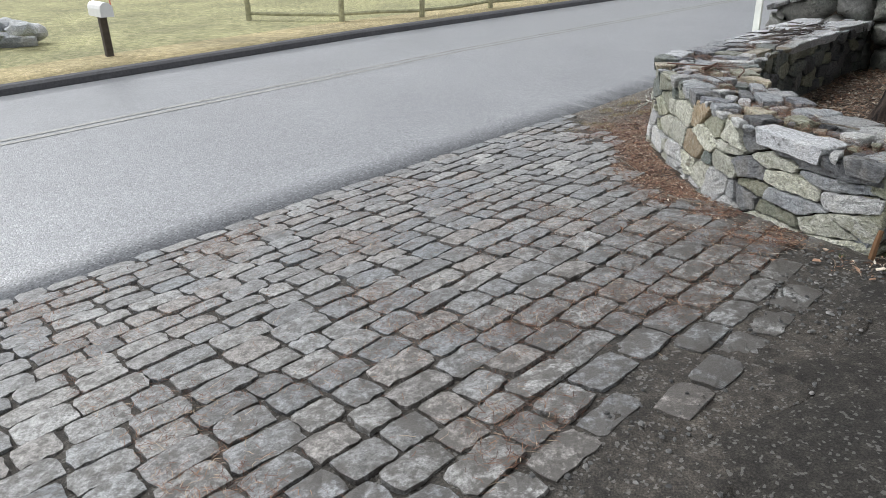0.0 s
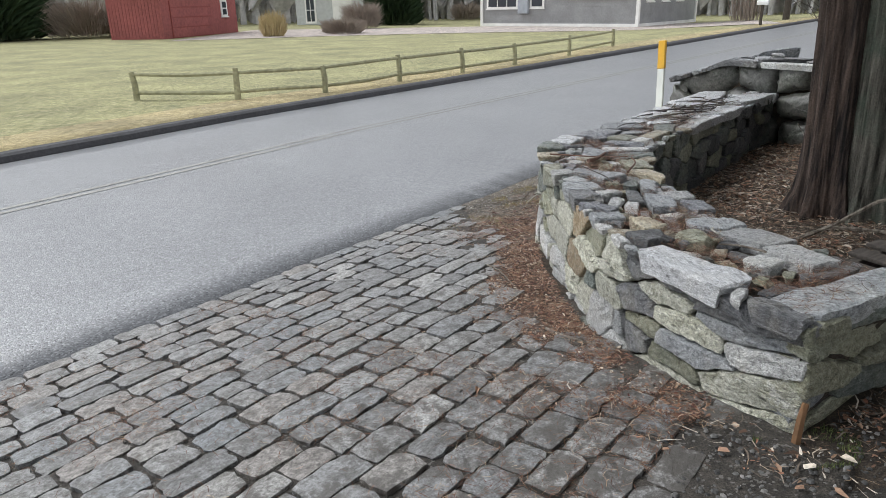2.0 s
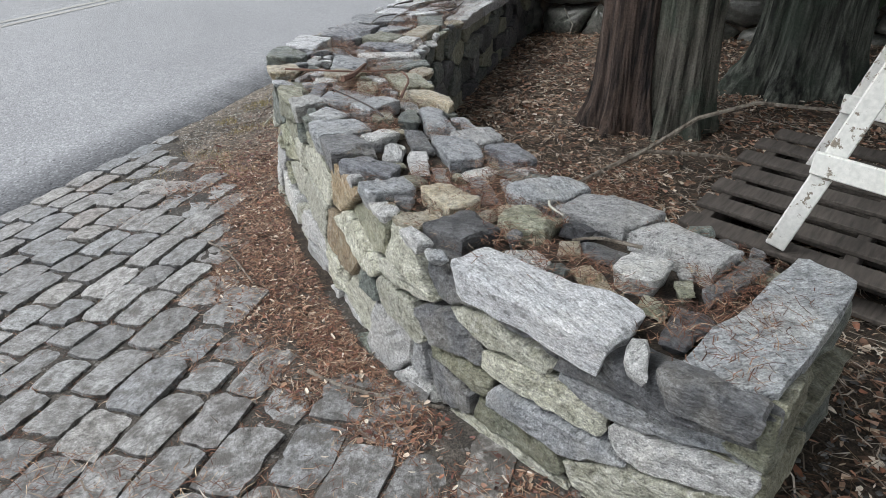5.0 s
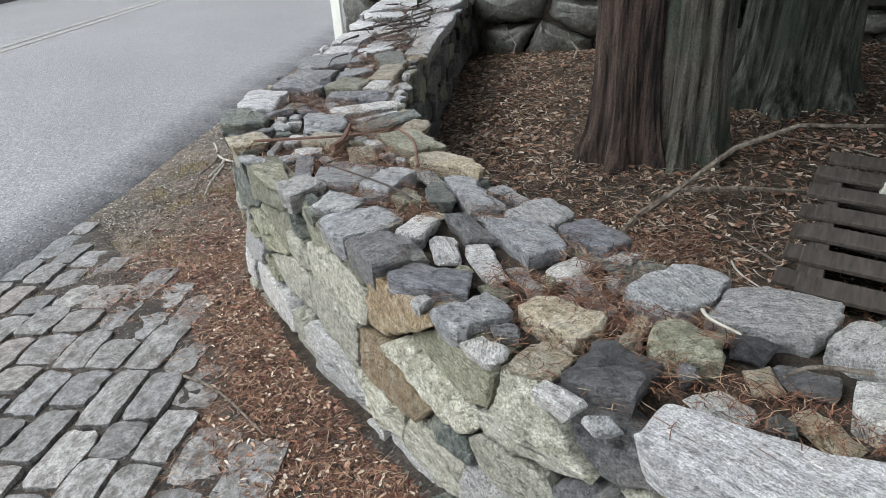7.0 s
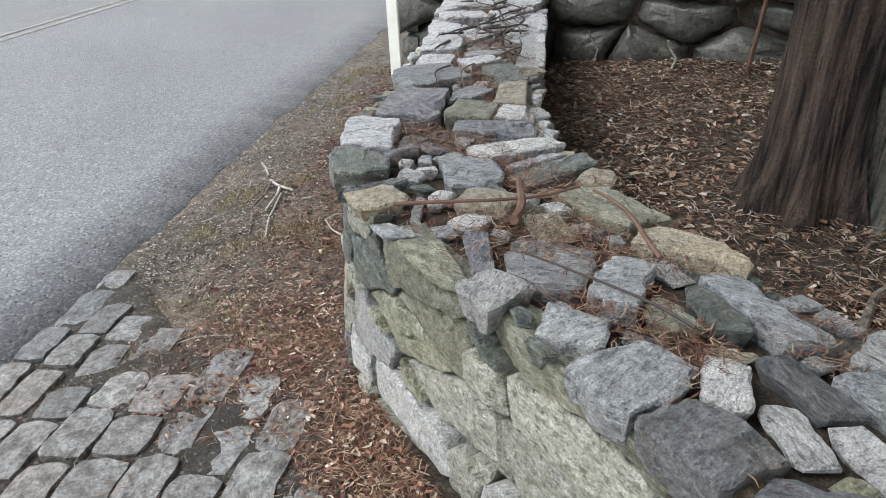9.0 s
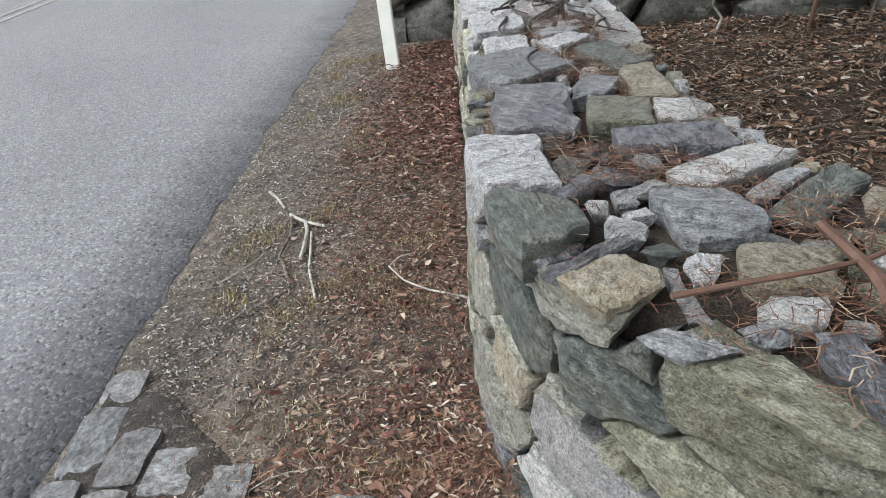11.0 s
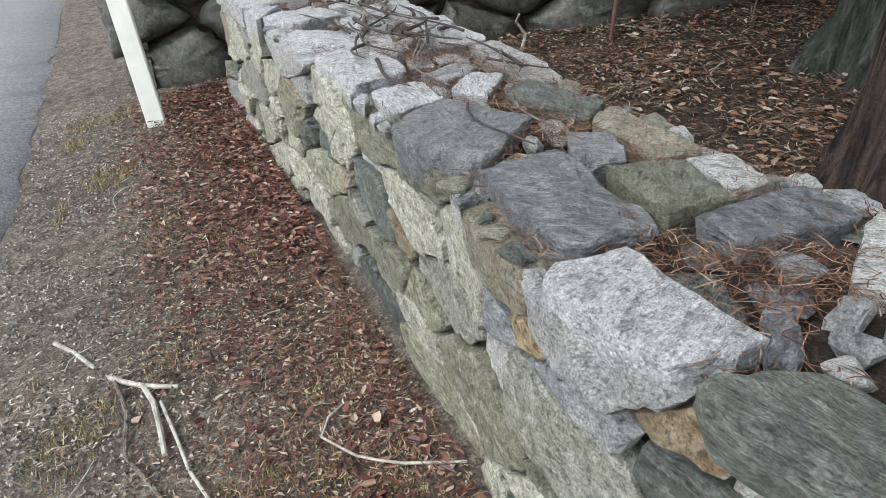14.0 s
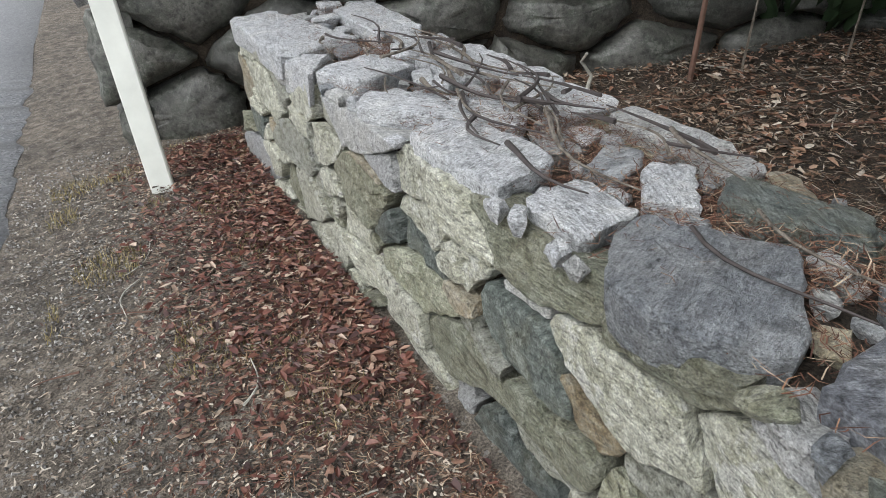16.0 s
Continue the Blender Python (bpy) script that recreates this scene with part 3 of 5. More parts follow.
CAPS_MIDDLE = [(1.49, 0.09, 0.094, 0.093, 87, "m"), (1.49, 0.26, 0.076, 0.041, 27, "p"), (1.56, 0.64, 0.114, 0.085, 66, "p"), (1.58, 0.4, 0.087, 0.053, 9, "m"), (1.63, 0.24, 0.11, 0.055, 51, "p"), (1.68, 0.09, 0.124, 0.075, 78, "s"), (1.84, 0.57, 0.168, 0.079, 15, "s"), (1.85, 0.47, 0.114, 0.044, 30, "g"), (1.88, 0.36, 0.087, 0.042, 21, "o"), (1.98, 0.37, 0.131, 0.078, 48, "s"), (2, 0.01, 0.111, 0.06, 66, "p"), (2.14, 0.28, 0.159, 0.089, 39, "s"), (2.15, 0.65, 0.124, 0.08, -45, "b"), (2.19, -0.02, 0.109, 0.054, 12, "o"), (2.21, 0.15, 0.105, 0.029, 24, "k")]
CAPS_BEND = [(2.41, 0.6, 0.148, 0.081, -9, "o"), (2.48, 0.32, 0.081, 0.068, 42, "b"), (2.49, 0.14, 0.101, 0.03, 27, "p"), (2.53, 0.03, 0.104, 0.054, 72, "b"), (2.54, 0.21, 0.055, 0.023, 48, "w"), (2.63, 0.08, 0.084, 0.029, 72, "m"), (2.68, 0.05, 0.054, 0.032, 60, "s"), (2.72, 0.35, 0.106, 0.081, 6, "s"), (2.75, 0.02, 0.103, 0.079, 18, "g"), (2.76, 0.62, 0.17, 0.054, 57, "g"), (2.84, 0.58, 0.11, 0.024, 54, "s"), (2.88, 0.32, 0.051, 0.032, 75, "p"), (2.89, 0.18, 0.066, 0.027, 51, "k"), (2.95, 0.54, 0.164, 0.064, 63, "p"), (2.96, 0.3, 0.056, 0.04, 42, "k")]
CAPS_STRAIGHT = [(3.01, 0.21, 0.099, 0.036, 30, "g"), (3.02, 0.11, 0.138, 0.106, 3, "w"), (3.14, 0.51, 0.148, 0.077, -87, "k"), (3.31, 0.58, 0.074, 0.068, -87, "p"), (3.33, 0.44, 0.115, 0.099, 12, "o"), (3.39, 0.19, 0.198, 0.132, 0, "k"), (3.55, 0.57, 0.145, 0.077, 3, "b"), (3.85, 0.16, 0.171, 0.164, -30, "s"), (3.86, 0.53, 0.169, 0.095, -21, "g"), (4.15, 0.14, 0.114, 0.1, 3, "w"), (4.25, 0.65, 0.236, 0.081, 3, "p"), (4.53, 0.14, 0.215, 0.115, -3, "w"), (4.77, 0.62, 0.23, 0.122, 9, "w"), (4.82, 0.2, 0.282, 0.122, -45, "w"), (5.16, 0.58, 0.211, 0.157, -12, "w"), (5.34, 0.18, 0.151, 0.138, 72, "w"), (6.03, 0.56, 0.365, 0.128, 3, "w"), (6.12, 0.12, 0.414, 0.18, -9, "w")]


def spread(hl, hw, turn, nx, ny):
    """How far a slab reaches along a direction."""
    c, s = math.cos(radians(turn)), math.sin(radians(turn))
    return hl * abs(nx * c + ny * s) + hw * abs(ny * c - nx * s)


def outside(slab, x, y):
    """Distance of a point from a slab's outline."""
    c, s = math.cos(radians(slab[4])), math.sin(radians(slab[4]))
    dx, dy = x - slab[0], y - slab[1]
    px, py = abs(dx * c + dy * s) - slab[2], abs(dy * c - dx * s) - slab[3]
    return math.hypot(max(px, 0), max(py, 0)) + min(0.0, max(px, py))


def fillers(slabs):
    """Smaller stones chinked in where the slabs leave room."""
    out = list(slabs)
    for size, tries in ((0.13, 500), (0.085, 900), (0.06, 1600), (0.042, 2500), (0.028, 3500)):
        for _ in range(tries):
            x, y = rnd.uniform(0.02, middle.length - 0.03), rnd.uniform(0.0, WIDTH)
            if size > 0.1 and x < 4.6:
                continue
            near = [q for q in out if abs(q[0] - x) < 0.6]
            if all(outside(q, x, y) > size * 0.85 for q in near):
                # beyond 4 m mostly white: the sky's sheen is put into the stone colour
                table = [("s", 3.0), ("m", 2.2), ("p", 2.6), ("g", 1.2), ("b", 1.2), ("o", 1.0), ("d", 0.4)] if x < 4 else [("w", 5), ("p", 2), ("s", 2)]
                out.append((x, y, size * rnd.uniform(0.85, 1.25), size * rnd.uniform(0.55, 0.9), rnd.gauss(15, 40), choose(rnd, table)))
    return out


def outline(k, slabs, gap):
    """A slab's outline: its block with corners broken off, cut back where a neighbour lies against it."""
    x0, y0, hl, hw, turn = slabs[k][:5]
    c, s = math.cos(radians(turn)), math.sin(radians(turn))
    poly = []
    for sx, sy in ((-1, -1), (1, -1), (1, 1), (-1, 1)):
        fl, fw = (rnd.uniform(0.2, 0.6), rnd.uniform(0.2, 0.5)) if rnd.random() < 0.5 else (0.08, 0.08)
        poly += [(sx * hl, sy * hw * (1 - fw)), (sx * hl * (1 - fl), sy * hw)]
    poly.sort(key=lambda q: math.atan2(q[1] / hw, q[0] / hl))
    poly = [(x0 + 1.1 * (a * c - b * s), y0 + 1.1 * (a * s + b * c)) for a, b in poly]
    cuts = [(0, -1, max(0.02, y0 + 0.022)), (0, 1, WIDTH + 0.035 - y0), (-1, 0, x0 + 0.05), (1, 0, middle.length - x0)]
    for j, q in enumerate(slabs):
        dx, dy = q[0] - x0, q[1] - y0
        far_ = math.hypot(dx, dy)
        if j == k or far_ > hl + hw + q[2] + q[3] or far_ < 1e-6:
            continue
        best = None
        for ang in (turn, turn + 90, q[4], q[4] + 90, math.degrees(math.atan2(dy, dx))):
            nx, ny = math.cos(radians(ang)), math.sin(radians(ang))
            d = dx * nx + dy * ny
            if d < 0:
                nx, ny, d = -nx, -ny, -d
            ri = spread(hl, hw, turn, nx, ny)
            room = d - ri - spread(q[2], q[3], q[4], nx, ny)
            if best is None or room > best[0]:
                best = (room, nx, ny, ri)
        cuts.append((best[1], best[2], max(0.012, best[3] + best[0] / 2 - gap / 2)))
    for nx, ny, d in cuts:
        clip = []
        for i in range(len(poly)):
            p, q = poly[i], poly[(i + 1) % len(poly)]
            dp, dq = (p[0] - x0) * nx + (p[1] - y0) * ny - d, (q[0] - x0) * nx + (q[1] - y0) * ny - d
            if dp <= 0:
                clip.append(p)
            if dp * dq < 0:
                f = dp / (dp - dq)
                clip.append((p[0] + f * (q[0] - p[0]), p[1] + f * (q[1] - p[1])))
        poly = clip
        if len(poly) < 3:
            return None
    return poly


slabs = fillers([(a, max(b, 0.6 * min(hl, hw)), hl, hw, turn, STONES[kind]) for a, b, hl, hw, turn, kind in CAPS_END + CAPS_CURVE + CAPS_MIDDLE + CAPS_BEND + CAPS_STRAIGHT])
for k, slab in enumerate(slabs):
    poly = outline(k, slabs, 0.01)
    if poly is None:
        continue
    big = slab[3] > 0.055
    stone("cap_stone", poly, on_top, rnd.uniform(0.07, 0.1) if big else 0.05, rnd.uniform(0.004, 0.02) if big else rnd.uniform(-0.026, 0.004), slab[5], wall, rnd, jag=0.012 if big else 0.007, tilt=0.035 if big else 0.11)

fs = [q for q in courses(rnd, front.length, 0.6, 0.36, 0.1, 0.16) if q[0] < 0.9] + [q for q in courses(rnd, front.length, 0.6, 0.27, 0.125, 0.42) if 0.9 <= q[0] < 2.4] + [q for q in courses(rnd, front.length, 0.6, 0.23, 0.1, 0.4) if q[0] >= 2.4]
for (sa, sb), poly in zip(fs, cells(fs, front.length, 0.6, 2.5, 0.008, [rnd.choice((0.03, 0.06, 0.09, 0.11)) if q[0] > 1.1 else rnd.choice((0.05, 0.07)) for q in fs])):
    if poly:
        m = choose(rnd, [("f", 7.5), ("o", 2.0), ("p", 1.6), ("g", 1.0), ("c", 0.25), ("b", 1.0), ("s", 0.5)])
        if sb < 0.14 and 0.8 < sa < 2.8 and rnd.random() < 0.7:
            m = PALE
        if 1.2 < sa < 2.8 and sb > 0.25:
            m = choose(rnd, [("f", 3.0), ("o", 3.5), ("c", 0.8), ("g", 1.5), ("p", 1.0)])
        if 2.6 < sa < 2.9 and sb > 0.34:
            m = GREEN
        if sa < 0.9:
            m = choose(rnd, [("f", 3.0), ("m", 2.0), ("o", 2.0), ("s", 2.0), ("p", 1.5)])
        if abs(sa - 1.62) < 0.14 and sb > 0.2:
            m = OCHRE
        stone("face_stone", poly, on_front, 0.12, rnd.uniform(-0.022, 0.014), m, wall, rnd, jag=0.013, tilt=0.08)
es = courses(rnd, (E1 - E0).length, 0.6, 0.42, 0.12, 0.12)
for (sa, sb), poly in zip(es, cells(es, (E1 - E0).length, 0.6, 2.4, 0.012)):
    if poly:
        stone("end_stone", poly, on_end, 0.12, rnd.uniform(-0.03, 0.03), choose(rnd, [("o", 3), ("s", 2), ("g", 2)]), wall, rnd, jag=0.014, tilt=0.16)
bs = [(a, b) for a, b in courses(rnd, back.length, 0.6, 0.26, 0.15)]
for (sa, sb), poly in zip(bs, cells(bs, back.length, 0.6, 1.7, 0.012)):
    if poly:
        stone("back_stone", poly, on_back, 0.12, rnd.uniform(-0.03, 0.02), choose(rnd, [("o", 2), ("m", 2), ("g", 3), ("d", 1.5)]), wall, rnd, jag=0.014, tilt=0.12)

# ---- the taller boulder wall across the far end ----
B0, B1 = Vector(xy(9.78, -3.8)), Vector(xy(7.2, 4.2))
BT = (B1 - B0).normalized()
BLEN = (B1 - B0).length
BH = 1.0


def boulder_height(a, g):
    return 0.74 + 0.26 * max(0.0, min(1.0, a / 0.8)) - 0.12 * max(0.0, min(1.0, (a - 2.2) / 1.2))


def boulder_front(a, b, out):
    q = B0 + BT * a + Vector((BT.y, -BT.x)) * out
    g = gz(q.x, q.y)
    return (q.x, q.y, g - 0.06 + b * (boulder_height(a, g) + 0.06 - g))


bm = bmesh.new()
rows = []
for k in range(41):
    p = B0 + BT * (0.12 + (BLEN - 0.12) * k / 40)
    nrm = Vector((-BT.y, BT.x))
    f, b = p + nrm * 0.12, p + nrm * 0.85
    zt = boulder_height((p - B0).length, gz(*p)) - 0.02
    rows.append([bm.verts.new((*f, gz(*f) - 0.2)), bm.verts.new((*f, zt)), bm.verts.new((*b, zt)), bm.verts.new((*b, gz(*b) - 0.2))])
for a, b in zip(rows, rows[1:]):
    for i in range(3):
        bm.faces.new((a[i], b[i], b[i + 1], a[i + 1]))
bm.faces.new(rows[0])
bm.faces.new(rows[-1][::-1])
boulder_wall = tagged(part("wall_boundary", bm, DIRT), "taller boundary wall of dark rounded boulders", "stone wall", kind="structure")
rnd = random.Random(5)
fs = courses(rnd, BLEN, 1.0, 0.55, 0.3, 0.22)
for (sa, sb), poly in zip(fs, cells(fs, BLEN, 1.0, 1.5, 0.03)):
    if poly:
        stone("boulder", poly, boulder_front, 0.2, rnd.uniform(-0.02, 0.06), BOULDER, boulder_wall, rnd, jag=0.02, tilt=0.12, bev=0.05, dome=0.12)



def boulder_end(a, b, out):
    q = B0 + BT * (0.12 - out) + Vector((-BT.y, BT.x)) * a
    g = gz(q.x, q.y)
    return (q.x, q.y, g - 0.06 + b * (0.8 - g))


ends = courses(rnd, 0.88, 1.0, 0.45, 0.33, 0.2)
for (sa, sb), poly in zip(ends, cells(ends, 0.88, 1.0, 1.4, 0.03)):
    if poly:
        stone("boulder", poly, boulder_end, 0.1, rnd.uniform(0.08, 0.14), BOULDER, boulder_wall, rnd, jag=0.02, tilt=0.12, bev=0.05, dome=0.12)
cs = [(rnd.uniform(0, BLEN), rnd.uniform(0.05, 0.85)) for _ in range(70)]


def boulder_top(a, b, out):
    q = B0 + BT * a + Vector((-BT.y, BT.x)) * (b * 1.12 - 0.09)
    return (q.x, q.y, boulder_height(a, gz(*(B0 + BT * a))) + out)


for (sa, sb), poly in zip(cs, cells(cs, BLEN, 0.9, 1.4, 0.02)):
    if poly:
        stone("cap_slab", poly, boulder_top, 0.05, rnd.choice((0.01, 0.03, 0.07)), choose(rnd, [("s", 3), ("m", 3), ("p", 1.0), ("d", 1.5)]), boulder_wall, rnd, jag=0.016, tilt=0.1)

# ---- trees ----
LEAF = plain("conifer_foliage", (0.035, 0.06, 0.03), 0.7, 0.4, 8, 0.2)
LEAF.node_tree.nodes["Principled BSDF"].inputs["Specular IOR Level"].default_value = 0.2


def trunk_mesh(stems, height, flare, seed, lobes=7):
    """A tapered trunk of fused stems with a fluted, flaring foot and ridged, stringy bark."""
    rnd_ = random.Random(seed)
    bm_ = bmesh.new()
    for sx, sy, r0, lean_x, lean_y in stems:
        ph = rnd_.uniform(0, 6.28)
        rings_ = []
        hs = [-0.3, -0.05] + [0.04 + 0.07 * k for k in range(14)] + [1.1 + 0.13 * k for k in range(9)] + [2.4, 2.9, 3.6, 4.6, height]
        n = 200
        for h in hs:
            grow = 1 + flare * math.exp(-max(0, h) / 0.14) + 0.05 * math.exp(-max(0, h) / 1.2)
            r = r0 * grow * (1 - 0.45 * max(0, h) / height)
            ring_ = []
            for i in range(n):
                a = 2 * math.pi * i / n
                flute = 1 + (0.05 + 0.14 * math.exp(-max(0, h) / 0.2)) * math.sin(lobes * a + ph + 0.35 * h) + 0.03 * math.sin(13 * a + 2 * h)
                # stringy plates of bark: ridges that wander upwards and break off here and there
                wander = a + 0.12 * noise.noise(Vector((sx * 9, sy * 9 + a, h * 1.4)))
                plates = abs(noise.noise(Vector((math.cos(wander) * 7 + sx * 7, math.sin(wander) * 7, h * 0.8))))
                strings = abs(noise.noise(Vector((math.cos(wander) * 19, math.sin(wander) * 19 + sy * 5, h * 1.7))))
                ridge = 1.02 - 0.16 * max(0.0, 0.3 - plates) - 0.13 * max(0.0, 0.3 - strings) + 0.03 * noise.noise(Vector((math.cos(a) * 40, math.sin(a) * 40 + sy, h * 5)))
                ring_.append(bm_.verts.new((sx + lean_x * max(0, h) + r * flute * ridge * math.cos(a), sy + lean_y * max(0, h) + r * flute * ridge * math.sin(a), h)))
            rings_.append(ring_)
        for a_, b_ in zip(rings_, rings_[1:]):
            for i in range(n):
                f = bm_.faces.new((a_[i], a_[(i + 1) % n], b_[(i + 1) % n], b_[i]))
                f.smooth = True
        bm_.faces.new(rings_[-1])
    return bm_


def crown_mesh(seed, low, high, radius, count):
    """Drooping sprays of flat evergreen foliage, each a little fan of leaflets, thinning towards the rim."""
    rnd_ = random.Random(seed)
    verts_, faces_ = [], []
    for _ in range(count):
        h = rnd_.uniform(0, 1) ** 0.8
        a, rr = rnd_.uniform(0, 6.283), radius * (1 - 0.75 * h) * math.sqrt(rnd_.uniform(0.04, 1))
        c = Vector((rr * math.cos(a), rr * math.sin(a), low + (high - low) * h - 0.25 * rr + rnd_.uniform(-0.3, 0.3)))
        for _k in range(5):
            d_ = Vector((math.cos(a) + rnd_.uniform(-0.8, 0.8), math.sin(a) + rnd_.uniform(-0.8, 0.8), rnd_.uniform(-0.9, 0.2))).normalized() * rnd_.uniform(0.22, 0.5)
            s_ = d_.cross(Vector((rnd_.uniform(-1, 1), rnd_.uniform(-1, 1), 1))).normalized() * rnd_.uniform(0.07, 0.15)
            k = len(verts_)
            verts_ += [tuple(c), tuple(c + d_ * 0.5 + s_), tuple(c + d_), tuple(c + d_ * 0.5 - s_)]
            faces_.append((k, k + 1, k + 2, k + 3))
    return verts_, faces_


def limbs_mesh(seed, low, high, count, radius):
    rnd_ = random.Random(seed)
    bm_ = bmesh.new()
    for k in range(count):
        h = low + (high - low) * k / count
        a = rnd_.uniform(0, 6.283)
        ln = radius * (1 - 0.6 * (h - low) / (high - low))
        pts = [(f * ln * math.cos(a), f * ln * math.sin(a), h + 0.5 * f - 0.9 * f * f) for f in (0, 0.3, 0.6, 1)]
        tube(bm_, pts, [0.07, 0.05, 0.03, 0.01], 6)
    return bm_


def cedar(x, y, stems, mats, seed, label, flare, low=3.0, radius=3.0, sprays=1700):
    base = new("conifer_tree")
    base.location = (x, y, gz(x, y))
    tagged(base, label, "tree", group="conifers behind the wall")
    for k, st in enumerate(stems):
        part("trunk", trunk_mesh([st], 9.0, flare, seed + k), mats[k % len(mats)], base)
    part("limbs", limbs_mesh(seed, low, 7.5, 16, radius), mats[0], base)
    v_, f_ = crown_mesh(seed, low, 9.0, radius, sprays)
    piece("crown", v_, f_, LEAF, base)
    return base


cedar(3.86, 5.37, [(-0.05, 0.11, 0.185, -0.045, 0.03), (0.1, -0.13, 0.165, -0.045, 0.02)], [BARK_RED, BARK_GREY], 3, "old cedar with two fused stems and stringy reddish bark", 0.4, 3.2, 2.5, 2300)
BARK_DARK = bark_mat("conifer_bark_dark", (0.01, 0.011, 0.01), (0.045, 0.05, 0.042), (0.2, 0.215, 0.185), moss=(0.05, 0.068, 0.052))
cedar(5.05, 5.33, [(0, 0, 0.29, -0.01, 0.0)], [BARK_DARK], 8, "thick dark conifer trunk with mossy grey bark", 0.45, 3.3, 3.0, 2800)
# unseen tree, added so its wide crown shades the drive and wall's end
cedar(5.7, 2.1, [(0, 0, 0.3, 0.0, 0.0)], [BARK_GREY], 14, "dark conifer added out of view to shade the drive and wall's end", 0.4, 4.4, 5.4, 6500)

# ---- things behind the wall ----
def on_ground(x, y, dz=0.0):
    return (x, y, gz(x, y) + dz)


def pallet(x, y, z, yaw, label):
    th = new("pallet")
    th.matrix_basis = pose(x, y, z, 0, -4, yaw)
    tagged(th, label, "pallet", group="stacked pallets")
    rr = random.Random(int(x * 100 + z * 50))
    for k in range(3):
        part("stringer", bar((0, 0.03 + k * 0.5, 0.045), (1.15, 0.03 + k * 0.5, 0.045), 0.045, 0.09), PALLET, th)
    for k in range(7):
        cx_ = 0.06 + k * 0.172
        part("slat", bar((cx_, -0.02, 0.1 + rr.uniform(0, 0.003)), (cx_ + rr.uniform(-0.015, 0.015), 1.1 + rr.uniform(-0.03, 0.03), 0.101), 0.1, 0.02), PALLET, th)
    return th


pal_yaw = math.degrees(math.atan2(0.40, 1.07))
for k, (px_, py_, pz_, dy_) in enumerate(((3.2, 3.07, 0.235, 0), (3.24, 3.03, 0.345, 3))):
    pallet(px_, py_, pz_, pal_yaw + dy_, "weathered grey-brown wooden pallet stacked behind the wall")

horse = new("sawhorse")
horse.location = (3.02, 3.49, 0.47)
tagged(horse, "white-painted wooden sawhorse with peeling paint on the pallets", "sawhorse")
hd, hs_ = Vector((0.86, 0.51, 0)), Vector((0.3, -0.95, 0)).normalized()
for e_ in (0.1, 0.95):
    top_ = hd * (0.12 + 0.7 * (e_ - 0.1) / 0.85) + Vector((0, 0, 0.74))
    feet = []
    for sg in (-1, 1):
        foot = hd * (e_ - 0.08) + hs_ * (0.235 * sg) + Vector((0, 0, 0.0))
        tp = top_ + hs_ * 0.035 * sg
        feet.append((foot, tp))
        part("leg", bar(foot, tp, 0.065, 0.035, up=hd), PEEL, horse)
    q = [f.lerp(t_, 0.42) for f, t_ in feet]
    ex = (q[1] - q[0]).normalized() * 0.05
    part("brace", bar(q[0] - ex - hd * 0.03, q[1] + ex - hd * 0.03, 0.018, 0.075), PEEL, horse)
part("beam", bar(hd * -0.02 + Vector((0, 0, 0.76)), hd * 1.0 + Vector((0, 0, 0.76)), 0.09, 0.05), PEEL, horse)
board = tagged(part("plank", bar((2.86, 3.42, 1.275), (4.25, 4.3, 1.29), 0.2, 0.03), plain("grey_plank", (0.42, 0.43, 0.42), 0.8, 0.2, 14, 0.3)), "weathered grey plank lying on the sawhorse", "plank")

# ---- the marker post by the road ----
post = new("marker_post")
post_up = Vector((0.03, 0.148, 0.988)).normalized()
post_side = Matrix.Rotation(radians(-20), 3, "Z") @ Vector((*DV, 0))
post_x = (post_side - post_up * post_up.dot(post_side)).normalized()
pm_ = Matrix((post_x, post_up.cross(post_x), post_up)).transposed().to_4x4()
pm_.translation = (3.94, 8.93, gz(3.94, 8.93) - 0.01)
post.matrix_basis = pm_
tagged(post, "flat white plastic marker post with a yellow top", "marker post")
bm = bmesh.new()
box(bm, (-0.052, -0.014, -0.15), (0.052, 0.014, 0.94), bevel=0.006)
part("shaft", bm, POST_WHITE, post)
bm = bmesh.new()
box(bm, (-0.054, -0.017, 0.94), (0.054, 0.017, 1.26), bevel=0.006)
part("reflective_top", bm, POST_YELLOW, post, "amber yellow reflective sheet")

# ---- far side of the road ----
FENCE = [(7.75, -13.9), (8.95, -12.2), (10.5, -11.4), (12.7, -11.4), (14.8, -11.25), (17.0, -11.2), (20.1, -11.35), (24.0, -11.9)]
fence = new("rail_fence")
fence.location = on(*FENCE[0])
tagged(fence, "low two-rail fence of weathered greenish wood posts", "fence")
org = Vector(fence.location)
frnd = random.Random(4)
for k, (fu, fv) in enumerate(FENCE):
    b_ = Vector(on(fu, fv)) - org
    bm = bmesh.new()
    hh = 0.56 + frnd.uniform(-0.03, 0.04)
    tube(bm, [b_ + Vector((0, 0, -0.2)), b_ + Vector((0.01, 0, 0.3)), b_ + Vector((frnd.uniform(-0.03, 0.03), 0, hh))], [0.065, 0.062, 0.055], 7)
    part("post", bm, RAIL, fence)
    if k + 1 < len(FENCE):
        c_ = Vector(on(*FENCE[k + 1])) - org
        for hr in (0.14, 0.5):
            bm = bmesh.new()
            mid_ = (b_ + c_) / 2
            tube(bm, [b_ + Vector((0, 0, hr)), mid_ + Vector((0, 0, hr + frnd.uniform(-0.03, 0.02))), c_ + Vector((0, 0, hr + frnd.uniform(-0.02, 0.02)))], [0.035, 0.042, 0.035], 6)
            part("rail", bm, RAIL, fence)

